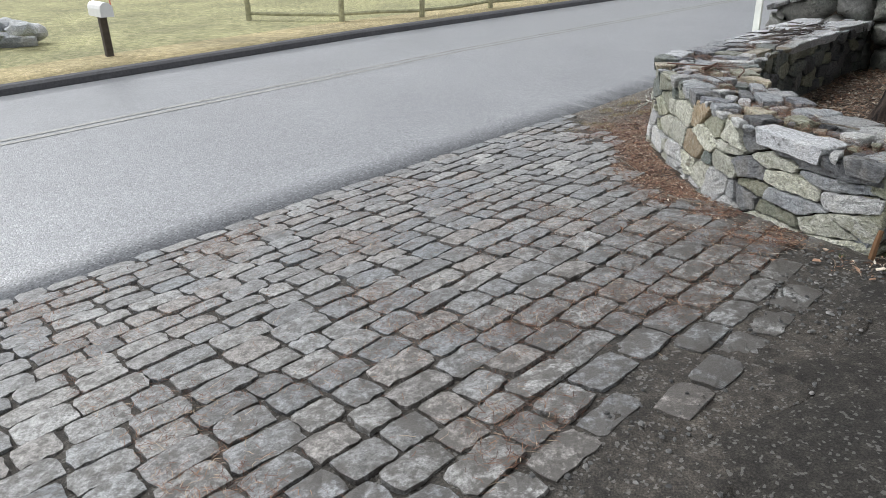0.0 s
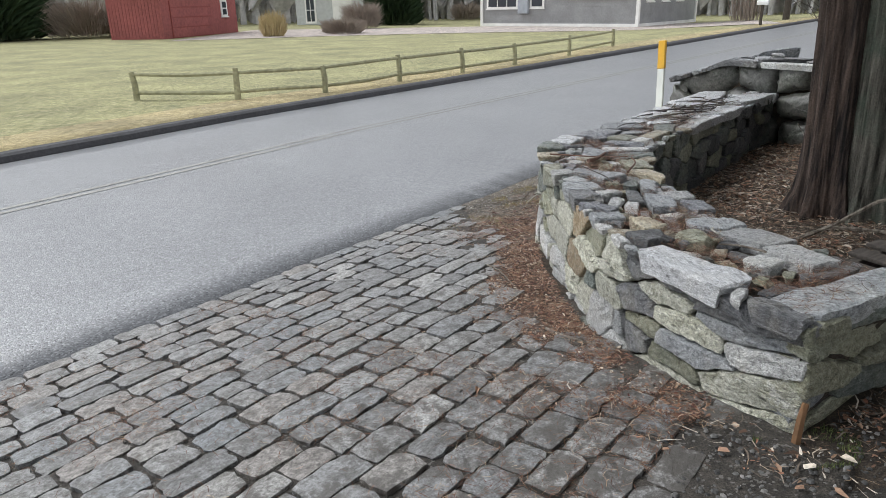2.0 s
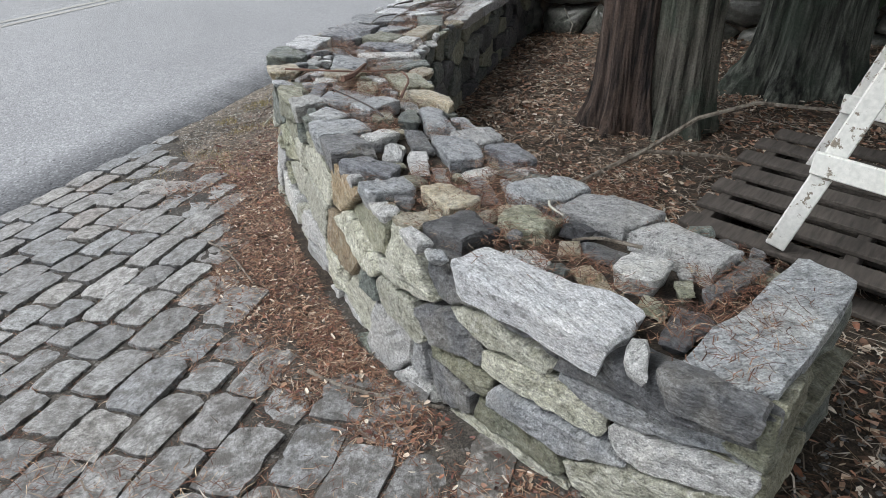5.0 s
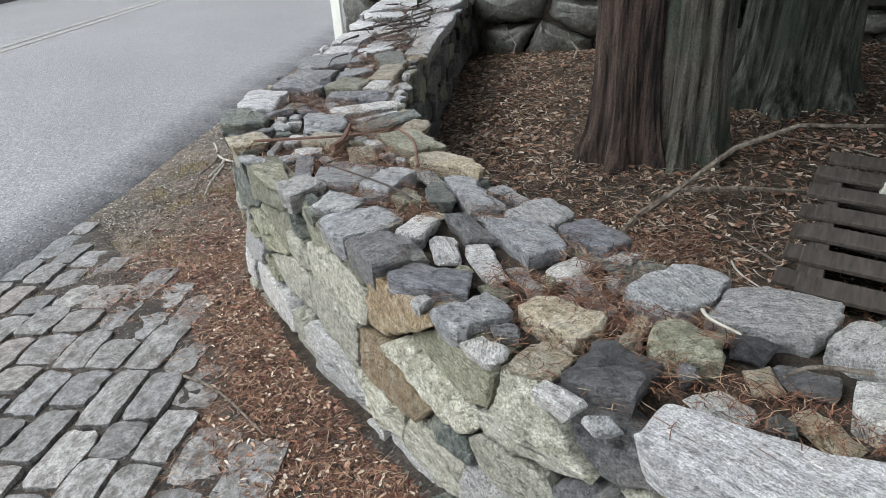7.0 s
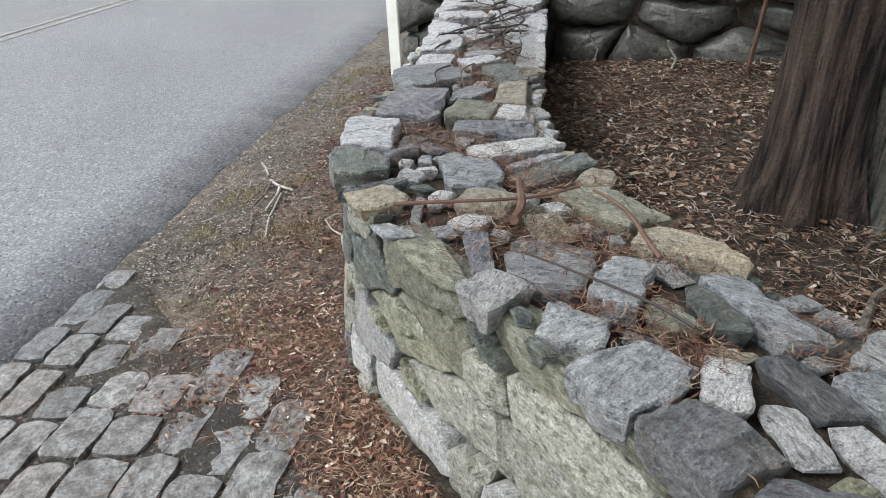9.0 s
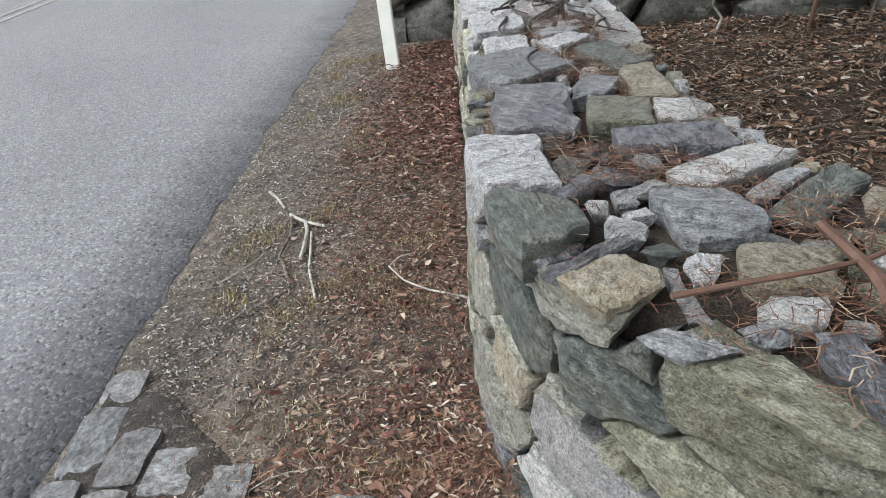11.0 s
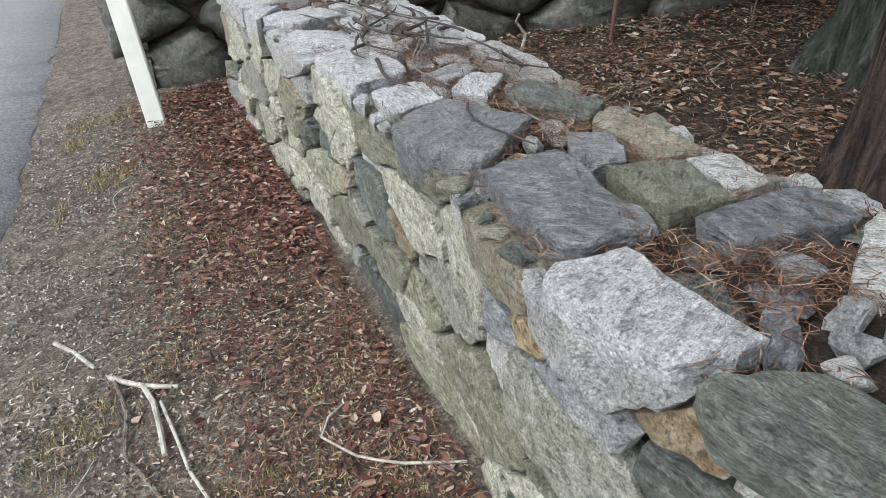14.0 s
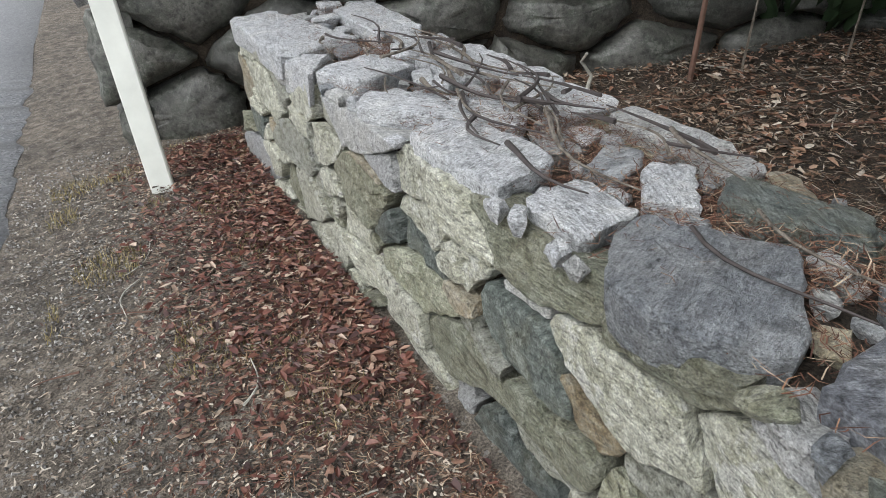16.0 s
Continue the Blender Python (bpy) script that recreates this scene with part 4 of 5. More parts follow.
DARKPOST = plain("dark_post_wood", (0.06, 0.05, 0.04), 0.9, 0.3, 12, 0.4)
WHITE_METAL = plain("white_metal", (0.75, 0.76, 0.76), 0.4, 0.05, 9, 0.05)


def mailbox(x, y, z, yaw, h):
    mb = new("mailbox")
    mb.matrix_basis = pose(x, y, z, 0, 0, yaw)
    tagged(mb, "white mailbox on a dark wooden post by the road", "mailbox", group="roadside mailboxes")
    bm_ = bmesh.new()
    box(bm_, (-0.055, -0.055, -0.2), (0.055, 0.055, h), bevel=0.008)
    part("post", bm_, DARKPOST, mb)
    bm_ = bmesh.new()
    rings_ = []
    for yy in (-0.27, 0.27):
        pr = [(-0.1, 0.0), (-0.1, 0.12)] + [(-0.1 * math.cos(a * math.pi / 6), 0.12 + 0.1 * math.sin(a * math.pi / 6)) for a in range(1, 6)] + [(0.1, 0.12), (0.1, 0.0)]
        rings_.append([bm_.verts.new((a, yy, h + b)) for a, b in pr])
    for i in range(len(rings_[0])):
        j_ = (i + 1) % len(rings_[0])
        bm_.faces.new((rings_[0][i], rings_[0][j_], rings_[1][j_], rings_[1][i]))
    bm_.faces.new(rings_[0][::-1])
    bm_.faces.new(rings_[1])
    part("box", bm_, WHITE_METAL, mb)
    bm_ = bmesh.new()
    box(bm_, (0.101, -0.2, h + 0.1), (0.108, -0.17, h + 0.26))
    part("flag", bm_, plain("red_flag", (0.5, 0.05, 0.04)), mb)


mailbox(*on(4.07, -11.9), 44, 0.62)
mailbox(19.97, 35.78, 0.3, 44, 0.95)


def hip(bm_, lo, hi, z0, z1, over):
    """A gabled roof over a rectangle, ridge along x."""
    my = (lo[1] + hi[1]) / 2
    a = [bm_.verts.new(p) for p in ((lo[0] - over, lo[1] - over, z0), (hi[0] + over, lo[1] - over, z0), (hi[0] + over, hi[1] + over, z0), (lo[0] - over, hi[1] + over, z0), (lo[0] - over, my, z1), (hi[0] + over, my, z1))]
    for f in ((0, 1, 5, 4), (2, 3, 4, 5), (1, 2, 5), (3, 0, 4), (3, 2, 1, 0)):
        bm_.faces.new([a[i] for i in f])


def house_window(parent, x, z, w, h, y=0.0, side=False, bars=1):
    """A white-framed window on the front (y) or the end (side) of a house."""
    def put(lo, hi, mt, name, par):
        bm_ = bmesh.new()
        box(bm_, lo, hi)
        if side:
            bmesh.ops.transform(bm_, matrix=Matrix(((0, -1, 0, y), (1, 0, 0, 0), (0, 0, 1, 0), (0, 0, 0, 1))), verts=bm_.verts)
        return part(name, bm_, mt, par)
    fr = put((x - w / 2 - 0.12, -0.06, z - 0.12), (x + w / 2 + 0.12, 0.02, z + h + 0.12), TRIM, "window_frame", parent)
    for k in range(bars):
        ww = w / bars
        put((x - w / 2 + k * ww + 0.04, -0.075, z), (x - w / 2 + (k + 1) * ww - 0.04, -0.064, z + h), PANE, "pane", fr)
    put((x - w / 2, -0.085, z + h / 2 - 0.03), (x + w / 2, -0.064, z + h / 2 + 0.03), TRIM, "window_bar", fr)
    put((x - w / 2 - 0.16, -0.12, z - 0.18), (x + w / 2 + 0.16, 0.0, z - 0.12), TRIM, "sill", fr)


# grey clapboard house: local x along its front, y away from the road
R_, L_ = Vector((16.58, 43.95)), Vector((8.2, 52.3))
ln_ = (R_ - L_).length
gh = new("house")
gh.matrix_basis = pose(L_.x, L_.y, 0.1, 0, 0, math.degrees(math.atan2(R_.y - L_.y, R_.x - L_.x)))
tagged(gh, "grey clapboard house with white trim and white windows", "house")
bm = bmesh.new()
box(bm, (0, 0, -0.6), (ln_, 9.5, 5.2))
gh_wall = part("wall", bm, CLAP, gh)
for k in range(34):
    zz = 0.1 + k * 0.15
    for lo, hi in (((0.02, -0.022, zz), (ln_ - 0.02, -0.004, zz + 0.03)), ((ln_ + 0.004, 0.02, zz), (ln_ + 0.022, 9.48, zz + 0.03))):
        bm = bmesh.new()
        box(bm, lo, hi)
        part("clapboard", bm, CLAP, gh_wall)
bm = bmesh.new()
hip(bm, (0, 0), (ln_, 9.5), 5.2, 8.2, 0.4)
part("roof", bm, ROOF, gh)
for cx_, cy_ in ((0, 0), (ln_, 0), (ln_, 9.5)):
    bm = bmesh.new()
    box(bm, (cx_ - 0.1, cy_ - 0.1 if cy_ == 0 else cy_ - 0.2, -0.1), (cx_ + 0.1, cy_ + 0.1 if cy_ == 0 else cy_, 5.2))
    part("corner_board", bm, TRIM, gh)
bm = bmesh.new()
box(bm, (-0.05, -0.06, -0.15), (ln_ + 0.05, 0.0, 0.1))
box(bm, (ln_, -0.06, -0.15), (ln_ + 0.06, 9.5, 0.1))
part("base_board", bm, TRIM, gh)
house_window(gh, 1.75, 1.2, 2.4, 1.5, bars=3)
house_window(gh, 4.6, 1.2, 0.9, 1.5)
for k in range(4):
    house_window(gh, 7.4 + k * 1.15, 1.75, 0.75, 1.1)
for k in range(3):
    house_window(gh, 1.6 + k * 2.4, 1.5, 0.9, 1.6, y=ln_, side=True)
bm = bmesh.new()
box(bm, (3.2, -0.3, 0.75), (4.0, -0.09, 1.8), bevel=0.02)
part("meter_box", bm, plain("meter_grey", (0.35, 0.38, 0.42), 0.5, 0.1), gh)

# red barn
C_, F_ = Vector((-11.5, 43.2)), Vector((-9.0, 52.0))
bl = (F_ - C_).length
barn = new("barn")
barn.matrix_basis = pose(C_.x, C_.y, 0.0, 0, 0, math.degrees(math.atan2(F_.y - C_.y, F_.x - C_.x)))
tagged(barn, "dark red wooden barn with a wide garage door", "barn")
bm = bmesh.new()
box(bm, (0, 0, -0.5), (bl, 3.4, 3.4))
barn_wall = part("wall", bm, BARN, barn)
for k in range(16):
    bm = bmesh.new()
    box(bm, (-0.022, 0.1 + k * 0.21, 0), (-0.003, 0.13 + k * 0.21, 3.4))
    part("batten", bm, BARN, barn_wall)
bm = bmesh.new()
hip(bm, (0, 0), (bl, 3.4), 3.4, 5.2, 0.35)
part("roof", bm, ROOF, barn)
door = None
bm = bmesh.new()
box(bm, (0.9, -0.05, 0.0), (5.6, 0.0, 2.3), bevel=0.01)
door = part("garage_door", bm, plain("door_red", (0.26, 0.06, 0.052), 0.7, 0.1), barn, "paler red garage door")
for k in range(4):
    bm = bmesh.new()
    box(bm, (0.95, -0.062, 0.06 + k * 0.56), (5.55, -0.052, 0.56 + k * 0.56), bevel=0.004)
    part("panel", bm, BARN, door)
house_window(barn, 7.4, 1.2, 0.6, 0.8)

# pale shed behind the drive
shed = new("shed")
shed.matrix_basis = pose(-6.5, 66.5, 0, 0, 0, -30)
tagged(shed, "pale grey garden shed with white corner boards", "shed")
bm = bmesh.new()
box(bm, (0, 0, -0.5), (7, 4, 2.8))
part("wall", bm, plain("pale_shed", (0.5, 0.52, 0.52), 0.7, 0.1), shed)
bm = bmesh.new()
hip(bm, (0, 0), (7, 4), 2.8, 4.6, 0.3)
part("roof", bm, ROOF, shed)
house_window(shed, 1.6, 0.3, 0.9, 1.9, bars=2)
bm = bmesh.new()
box(bm, (3.9, -0.05, 0.0), (5.9, 0.0, 2.3), bevel=0.01)
part("door", bm, TRIM, shed, "white shed door")

# gravel drive before the house and barn
verts, faces = [], []
for k in range(41):
    f = k / 40
    a = Vector((-10.5 + 32 * f, 40.5 + 2.2 * math.sin(3 * f) - 4.5 * f ** 2))
    b = Vector((-8.5 + 34 * f, 55.0 - 7.5 * f))
    for j in range(5):
        p = a.lerp(b, j / 4)
        verts.append((p.x, p.y, gz(p.x, p.y) + 0.02))
for k in range(40):
    for j in range(4):
        a = k * 5 + j
        faces.append((a, a + 5, a + 6, a + 1))
tagged(piece("pavement", verts, faces, GRAVEL, None, smooth=True), "pale pinkish gravel drive before the houses", "gravel drive", kind="structure")


def shrub(name, x, y, z, r, h, count, material, label, category, thin=0.03, upright=0.6, seed=1):
    """A bush of many short blades or sprays, with a broken outline."""
    rr = random.Random(seed)
    vs_, fs_ = [], []
    for _ in range(count):
        a, q = rr.uniform(0, 6.283), math.sqrt(rr.uniform(0, 1))
        base_ = Vector((q * r * 0.7 * math.cos(a), q * r * 0.7 * math.sin(a), rr.uniform(0, h * (1 - upright))))
        tip_ = base_ + Vector((math.cos(a) * r * 0.35 * rr.uniform(0, 1.2), math.sin(a) * r * 0.35 * rr.uniform(0, 1.2), h * upright * rr.uniform(0.4, 1.05) * (1 - 0.35 * q)))
        s_ = (tip_ - base_).cross(Vector((rr.uniform(-1, 1), rr.uniform(-1, 1), 0.1))).normalized() * thin
        k = len(vs_)
        m_ = base_.lerp(tip_, 0.55)
        vs_ += [tuple(base_ - s_ * 0.4), tuple(base_ + s_ * 0.4), tuple(m_ + s_), tuple(tip_), tuple(m_ - s_)]
        fs_.append((k, k + 1, k + 2, k + 3, k + 4))
    ob = piece(name, vs_, fs_, material, None, at=(x, y, z))
    return tagged(ob, label, category)


STRAW = plain("straw_grass", (0.5, 0.4, 0.22), 0.8, 0.25, 20, 0.1)
BRUSH = plain("bare_brush", (0.3, 0.25, 0.21), 0.9, 0.3, 12, 0.1)
shrub("ornamental_grass", -5.36, 43.45, 0, 0.85, 1.75, 1600, STRAW, "clump of dry straw-coloured ornamental grass", "grass clump", 0.022, 0.9, 2)
shrub("bush", -1.4, 44.8, 0, 1.5, 1.1, 2200, BRUSH, "low brown leafless bush beside the drive", "bush", 0.016, 0.5, 3)
shrub("bush", -0.4, 52.8, 0, 1.6, 2.2, 2000, BRUSH, "brown leafless bush beside the shed", "bush", 0.02, 0.5, 4)
shrub("bush", 2.1, 60.8, 0, 2.6, 4.2, 6000, LEAF, "dense dark green evergreen bush by the house", "bush", 0.06, 0.25, 5)
shrub("bush", 9.2, 70.3, 0, 1.6, 2.0, 1800, BRUSH, "round leafless bush on the far lawn", "bush", 0.02, 0.5, 6)
shrub("bush", -22.5, 46.5, 0, 3.6, 4.6, 7000, LEAF, "tall dark evergreen hedge at the lawn's edge", "bush", 0.07, 0.25, 7)
shrub("bush", -17.6, 48.5, 0, 3.2, 2.8, 5000, BRUSH, "tangle of brown leafless brush beside the barn", "bush", 0.022, 0.5, 8)
shrub("bush", -14.4, 48.0, 0, 2.2, 2.4, 3000, BRUSH, "tangle of brown leafless brush beside the barn", "bush", 0.022, 0.5, 10)
shrub("bush", 23.98, 45.0, 0.2, 1.3, 3.4, 140, BRUSH, "multi-stemmed leafless shrub by the road", "bush", 0.03, 1.0, 9)

# utility pole down the road
bm = bmesh.new()
tube(bm, [(0, 0, -0.5), (0, 0, 4), (0, 0, 9)], [0.2, 0.18, 0.13], 12)
up = part("utility_pole", bm, DARKPOST)
up.location = (25.04, 42.1, 0.2)
tagged(up, "tall dark wooden utility pole by the road", "utility pole")

# dark timber stacked at the barn's corner
pile = new("timber_stack")
pile.matrix_basis = pose(-13.6, 46.6, 0, 0, 0, -28)
tagged(pile, "low stack of dark weathered timber beside the barn", "timber")
for k in range(7):
    part("beam", bar((0.1 * (k % 3), 0.32 * (k % 3), 0.12 + 0.24 * (k // 3)), (2.6 - 0.2 * (k % 2), 0.32 * (k % 3) + 0.05, 0.12 + 0.24 * (k // 3)), 0.26, 0.22, 0.02), DARKPOST, pile)

# small heap of pale rocks on the lawn edge
rk = random.Random(6)
heap = new("rock_heap")
heap.location = on(3.4, -14.3)
tagged(heap, "small heap of pale rocks on the lawn", "rocks")
for k in range(9):
    bm = bmesh.new()
    bmesh.ops.create_icosphere(bm, subdivisions=2, radius=1)
    s0 = (rk.uniform(0.15, 0.3), rk.uniform(0.12, 0.24), rk.uniform(0.09, 0.16))
    for v in bm.verts:
        v.co = Vector([c * (1 + 0.35 * noise.noise(v.co * 1.6 + Vector((k * 5, 0, 0)))) * q for c, q in zip(v.co, s0)])
    r_ = part("rock", bm, PALE if k % 2 else SCHIST, heap)
    r_.location = (rk.uniform(-0.6, 0.4), rk.uniform(-0.5, 0.5), 0.08 + 0.12 * (k % 3))

# woods closing the distance; their colour is paled to stand in for haze
rr = random.Random(9)
vs_, fs_ = [], []
for _ in range(3000):
    a = rr.uniform(-75, 75)
    d_ = rr.uniform(72, 115)
    x_, y_ = d_ * math.sin(radians(a)) , d_ * math.cos(radians(a))
    if uv(x_, y_)[1] > -18 and uv(x_, y_)[0] < 60:
        continue
    h_, w_ = rr.uniform(7, 16), rr.uniform(0.1, 0.28)
    t_ = Vector((math.cos(radians(a)), -math.sin(radians(a)), 0)) * w_
    lx = rr.uniform(-0.8, 0.8)
    k = len(vs_)
    vs_ += [(x_ - t_.x, y_ - t_.y, -0.5), (x_ + t_.x, y_ + t_.y, -0.5), (x_ + t_.x * 0.3 + lx, y_ + t_.y * 0.3, h_), (x_ - t_.x * 0.3 + lx, y_ - t_.y * 0.3, h_)]
    fs_.append((k, k + 1, k + 2, k + 3))
    for _k in range(16):
        z_ = rr.uniform(0.1, 1.0) * h_
        c_ = Vector((x_ + lx * z_ / h_, y_, z_))
        e_ = c_ + Vector((rr.uniform(-2, 2), rr.uniform(-2, 2), rr.uniform(0.3, 2.0)))
        k = len(vs_)
        sp = Vector((0.05, 0.0, 0.05)) if rr.random() < 0.7 else Vector((0.9, 0, 0.9))
        vs_ += [tuple(c_ - sp), tuple(c_ + sp), tuple(e_)]
        fs_.append((k, k + 1, k + 2))
tagged(piece("woods", vs_, fs_, plain("hazed_bare_woods", (0.5, 0.49, 0.48), 0.95, 0.3, 2, 0.0), None), "leafless woods closing the distance, haze put into their pale grey", "woods", kind="stuff")

# ---- undergrowth and fallen wood in the yard ----
# the last four shrubs are added to darken the back of the yard
for k, (sx, sy, sr, sh, sc) in enumerate(((6.5, 6.2, 0.7, 0.9, 500), (7.2, 4.9, 1.0, 1.5, 900), (8.6, 3.6, 1.4, 2.4, 1500), (8.2, 1.8, 1.5, 2.6, 1500), (6.6, 1.2, 1.2, 2.2, 1100), (9.6, 5.4, 1.4, 2.4, 1300))):
    shrub("evergreen_shrub", sx, sy, gz(sx, sy) - 0.02, sr, sh, sc, LEAF, "dark green evergreen undergrowth, partly added to darken the back of the yard", "shrub", 0.05, 0.45, 20 + k)
TWIGGY = plain("dark_bare_twigs", (0.09, 0.075, 0.065), 0.9, 0.3, 14, 0.2)


def bare_shrub(x, y, h, stems, seed):
    """A leafless shrub of stems that fork again and again."""
    rr = random.Random(seed)
    bm_ = bmesh.new()

    def grow(p, d, ln, r, level):
        bend = Vector((rr.uniform(-1, 1), rr.uniform(-1, 1), rr.uniform(-0.2, 0.6))) * 0.3
        q, e = p + (d + bend * 0.4).normalized() * ln * 0.5, p + (d + bend).normalized() * ln
        tube(bm_, [p, q, e], [r, r * 0.85, r * 0.6], 4)
        if level < 4:
            for _ in range(rr.choice((2, 2, 3))):
                turn = Vector((rr.uniform(-1, 1), rr.uniform(-1, 1), rr.uniform(-0.4, 0.5))) * 0.75
                grow(rr.choice((q, e, e)), (d + turn).normalized(), ln * rr.uniform(0.55, 0.85), r * 0.6, level + 1)

    for _ in range(stems):
        a = rr.uniform(0, 6.283)
        grow(Vector((0.15 * math.cos(a), 0.15 * math.sin(a), 0)), Vector((0.45 * math.cos(a), 0.45 * math.sin(a), 1)).normalized(), h * rr.uniform(0.3, 0.42), 0.011, 0)
    ob = part("bare_shrub", bm_, TWIGGY)
    ob.location = (x, y, gz(x, y) - 0.02)
    return tagged(ob, "leafless twiggy shrub beyond the boundary wall", "shrub", "bare shrubs")


for sx, sy, sh, sn, sd in ((6.7, 8.3, 2.3, 7, 40), (7.5, 7.3, 2.5, 7, 41), (8.4, 6.4, 2.6, 6, 43), (5.9, 9.6, 0.7, 4, 42)):
    bare_shrub(sx, sy, sh, sn, sd)


def stick(name, pts, r0, r1, material, label, category, group="", sides=6):
    base_ = Vector(pts[0])
    bm_ = bmesh.new()
    n_ = len(pts)
    tube(bm_, [Vector(q) - base_ for q in pts], [r0 + (r1 - r0) * k / (n_ - 1) for k in range(n_)], sides)
    ob = part(name, bm_, material)
    ob.location = base_
    return tagged(ob, label, category, group)


def bent(a, b, bow, rr_, n_=6):
    """A crooked line from a to b."""
    a, b = Vector(a), Vector(b)
    side_ = (b - a).cross(Vector((0, 0, 1))).normalized()
    ph = rr_.uniform(0, 6)
    return [a.lerp(b, k / n_) + side_ * bow * (b - a).length * (math.sin(math.pi * k / n_) + 0.35 * math.sin(5.1 * k / n_ + ph)) for k in range(n_ + 1)]


REDSTICK = plain("red_brown_stick", (0.15, 0.085, 0.062), 0.8, 0.3, 18, 0.4)
PALESTICK = plain("bleached_stick", (0.44, 0.43, 0.38), 0.85, 0.5, 40, 0.6)
DARKTWIG = plain("dark_twig", (0.06, 0.05, 0.048), 0.8, 0.35, 24, 0.4)
branch = stick("fallen_branch", [(3.02, 4.86, 0.22), (3.25, 4.93, 0.24), (3.43, 4.87, 0.34), (3.6, 4.75, 0.52), (3.8, 4.6, 0.62), (4.1, 4.35, 0.62), (4.4, 4.0, 0.5)], 0.017, 0.006, TWIG, "grey forked fallen branch against the cedar's foot", "branch")
bm = bmesh.new()
tube(bm, [Vector(q) - Vector((3.02, 4.86, 0.22)) for q in ((3.42, 4.87, 0.33), (3.6, 4.7, 0.35), (3.85, 4.42, 0.36), (4.0, 4.25, 0.37))], [0.012, 0.011, 0.01, 0.006], 6)
part("fork", bm, TWIG, branch)
trr = random.Random(31)
# saplings and stubs by the boundary wall
for (sx, sy), hh, rr0, mt in (((5.35, 6.75), 1.6, 0.016, REDSTICK), ((5.2, 7.25), 0.22, 0.012, PALESTICK), ((5.55, 6.5), 1.3, 0.007, TWIG), ((5.7, 6.0), 1.2, 0.006, TWIG), ((5.75, 7.0), 1.5, 0.008, TWIG), ((5.1, 7.9), 0.25, 0.008, PALESTICK)):
    z_ = gz(sx, sy)
    stick("sapling", [(sx, sy, z_ - 0.03), (sx + 0.02, sy - 0.02, z_ + hh * 0.4), (sx - 0.02, sy + 0.03, z_ + hh * 0.75), (sx + trr.uniform(-0.1, 0.1), sy, z_ + hh)], rr0, rr0 * 0.55, mt, "thin bare sapling stem in the leaf litter", "sapling", "saplings by the boundary wall")
# sticks lying in the yard
for k in range(120):
    u_, v_ = trr.uniform(3.9, 8.6), trr.uniform(-2.1, 0.9)
    a_ = trr.uniform(0, 6.28)
    ln2 = trr.uniform(0.12, 0.5)
    x_, y_ = xy(u_, v_)
    if math.hypot(x_ - 3.86, y_ - 5.37) < 0.75 or math.hypot(x_ - 5.05, y_ - 5.33) < 0.8:
        continue
    q_ = (x_ + ln2 * math.cos(a_), y_ + ln2 * math.sin(a_))
    stick("twig", bent((x_, y_, gz(x_, y_) + 0.02), (*q_, gz(*q_) + 0.025), 0.12, trr), trr.uniform(0.003, 0.007), 0.002, trr.choice((TWIG, PALESTICK, REDSTICK, TWIG)), "small fallen twig lying in the leaf litter", "twig", "fallen twigs", 5)
# forked lichen-grey stick and reed on the verge
stick("twig", [on_ground(2.349, 7.968, 0.012), on_ground(2.325, 7.85, 0.016), on_ground(2.289, 7.735, 0.014)], 0.0075, 0.0065, PALESTICK, "short lichen-grey stick on the verge", "twig", "verge twigs")
fork = stick("twig", [on_ground(2.272, 7.662, 0.014), on_ground(2.262, 7.6, 0.02), on_ground(2.267, 7.529, 0.018), on_ground(2.276, 7.48, 0.02), on_ground(2.294, 7.426, 0.016)], 0.009, 0.006, PALESTICK, "forked stick crusted with pale lichen on the verge", "twig", "verge twigs")
for line_, r0_, r1_, mt in (([(2.267, 7.529), (2.22, 7.45), (2.165, 7.385), (2.081, 7.293)], 0.009, 0.007, PALESTICK), ([(2.258, 7.626), (2.17, 7.5), (2.048, 7.393), (1.991, 7.251), (1.947, 7.157)], 0.0065, 0.006, TWIG), ([(2.231, 7.435), (2.13, 7.293), (2.06, 7.2), (2.021, 7.128), (1.957, 7.007)], 0.005, 0.005, PALESTICK)):
    bm = bmesh.new()
    tube(bm, [Vector(on_ground(*q, 0.018)) - Vector(fork.location) for q in line_], [r0_ + (r1_ - r0_) * k / (len(line_) - 1) for k in range(len(line_))], 7)
    part("fork", bm, mt, fork)
stick("twig", [on_ground(1.938, 7.155, 0.012), on_ground(1.85, 7.151, 0.016), on_ground(1.749, 7.176, 0.012), on_ground(1.66, 7.16, 0.012)], 0.006, 0.005, TWIG, "thin brown twig lying on the verge", "twig", "verge twigs")
stick("reed", [on_ground(2.35, 6.929, 0.02), on_ground(2.29, 6.935, 0.035), on_ground(2.227, 6.919, 0.035), on_ground(2.204, 6.81, 0.03), on_ground(2.207, 6.75, 0.03), on_ground(2.217, 6.69, 0.028), on_ground(2.267, 6.55, 0.022)], 0.003, 0.004, PALESTICK, "pale bent reed stem on the needles", "reed")
stick("twig", bent(on_ground(1.45, 4.15, 0.03), on_ground(1.74, 3.75, 0.03), 0.06, trr), 0.008, 0.005, TWIG, "brown twig lying across the setts", "twig", "verge twigs")
stick("twig", bent(on_ground(1.30, 5.3, 0.04), on_ground(1.42, 4.75, 0.03), -0.07, trr), 0.005, 0.003, TWIG, "brown twig lying across the setts", "twig", "verge twigs")
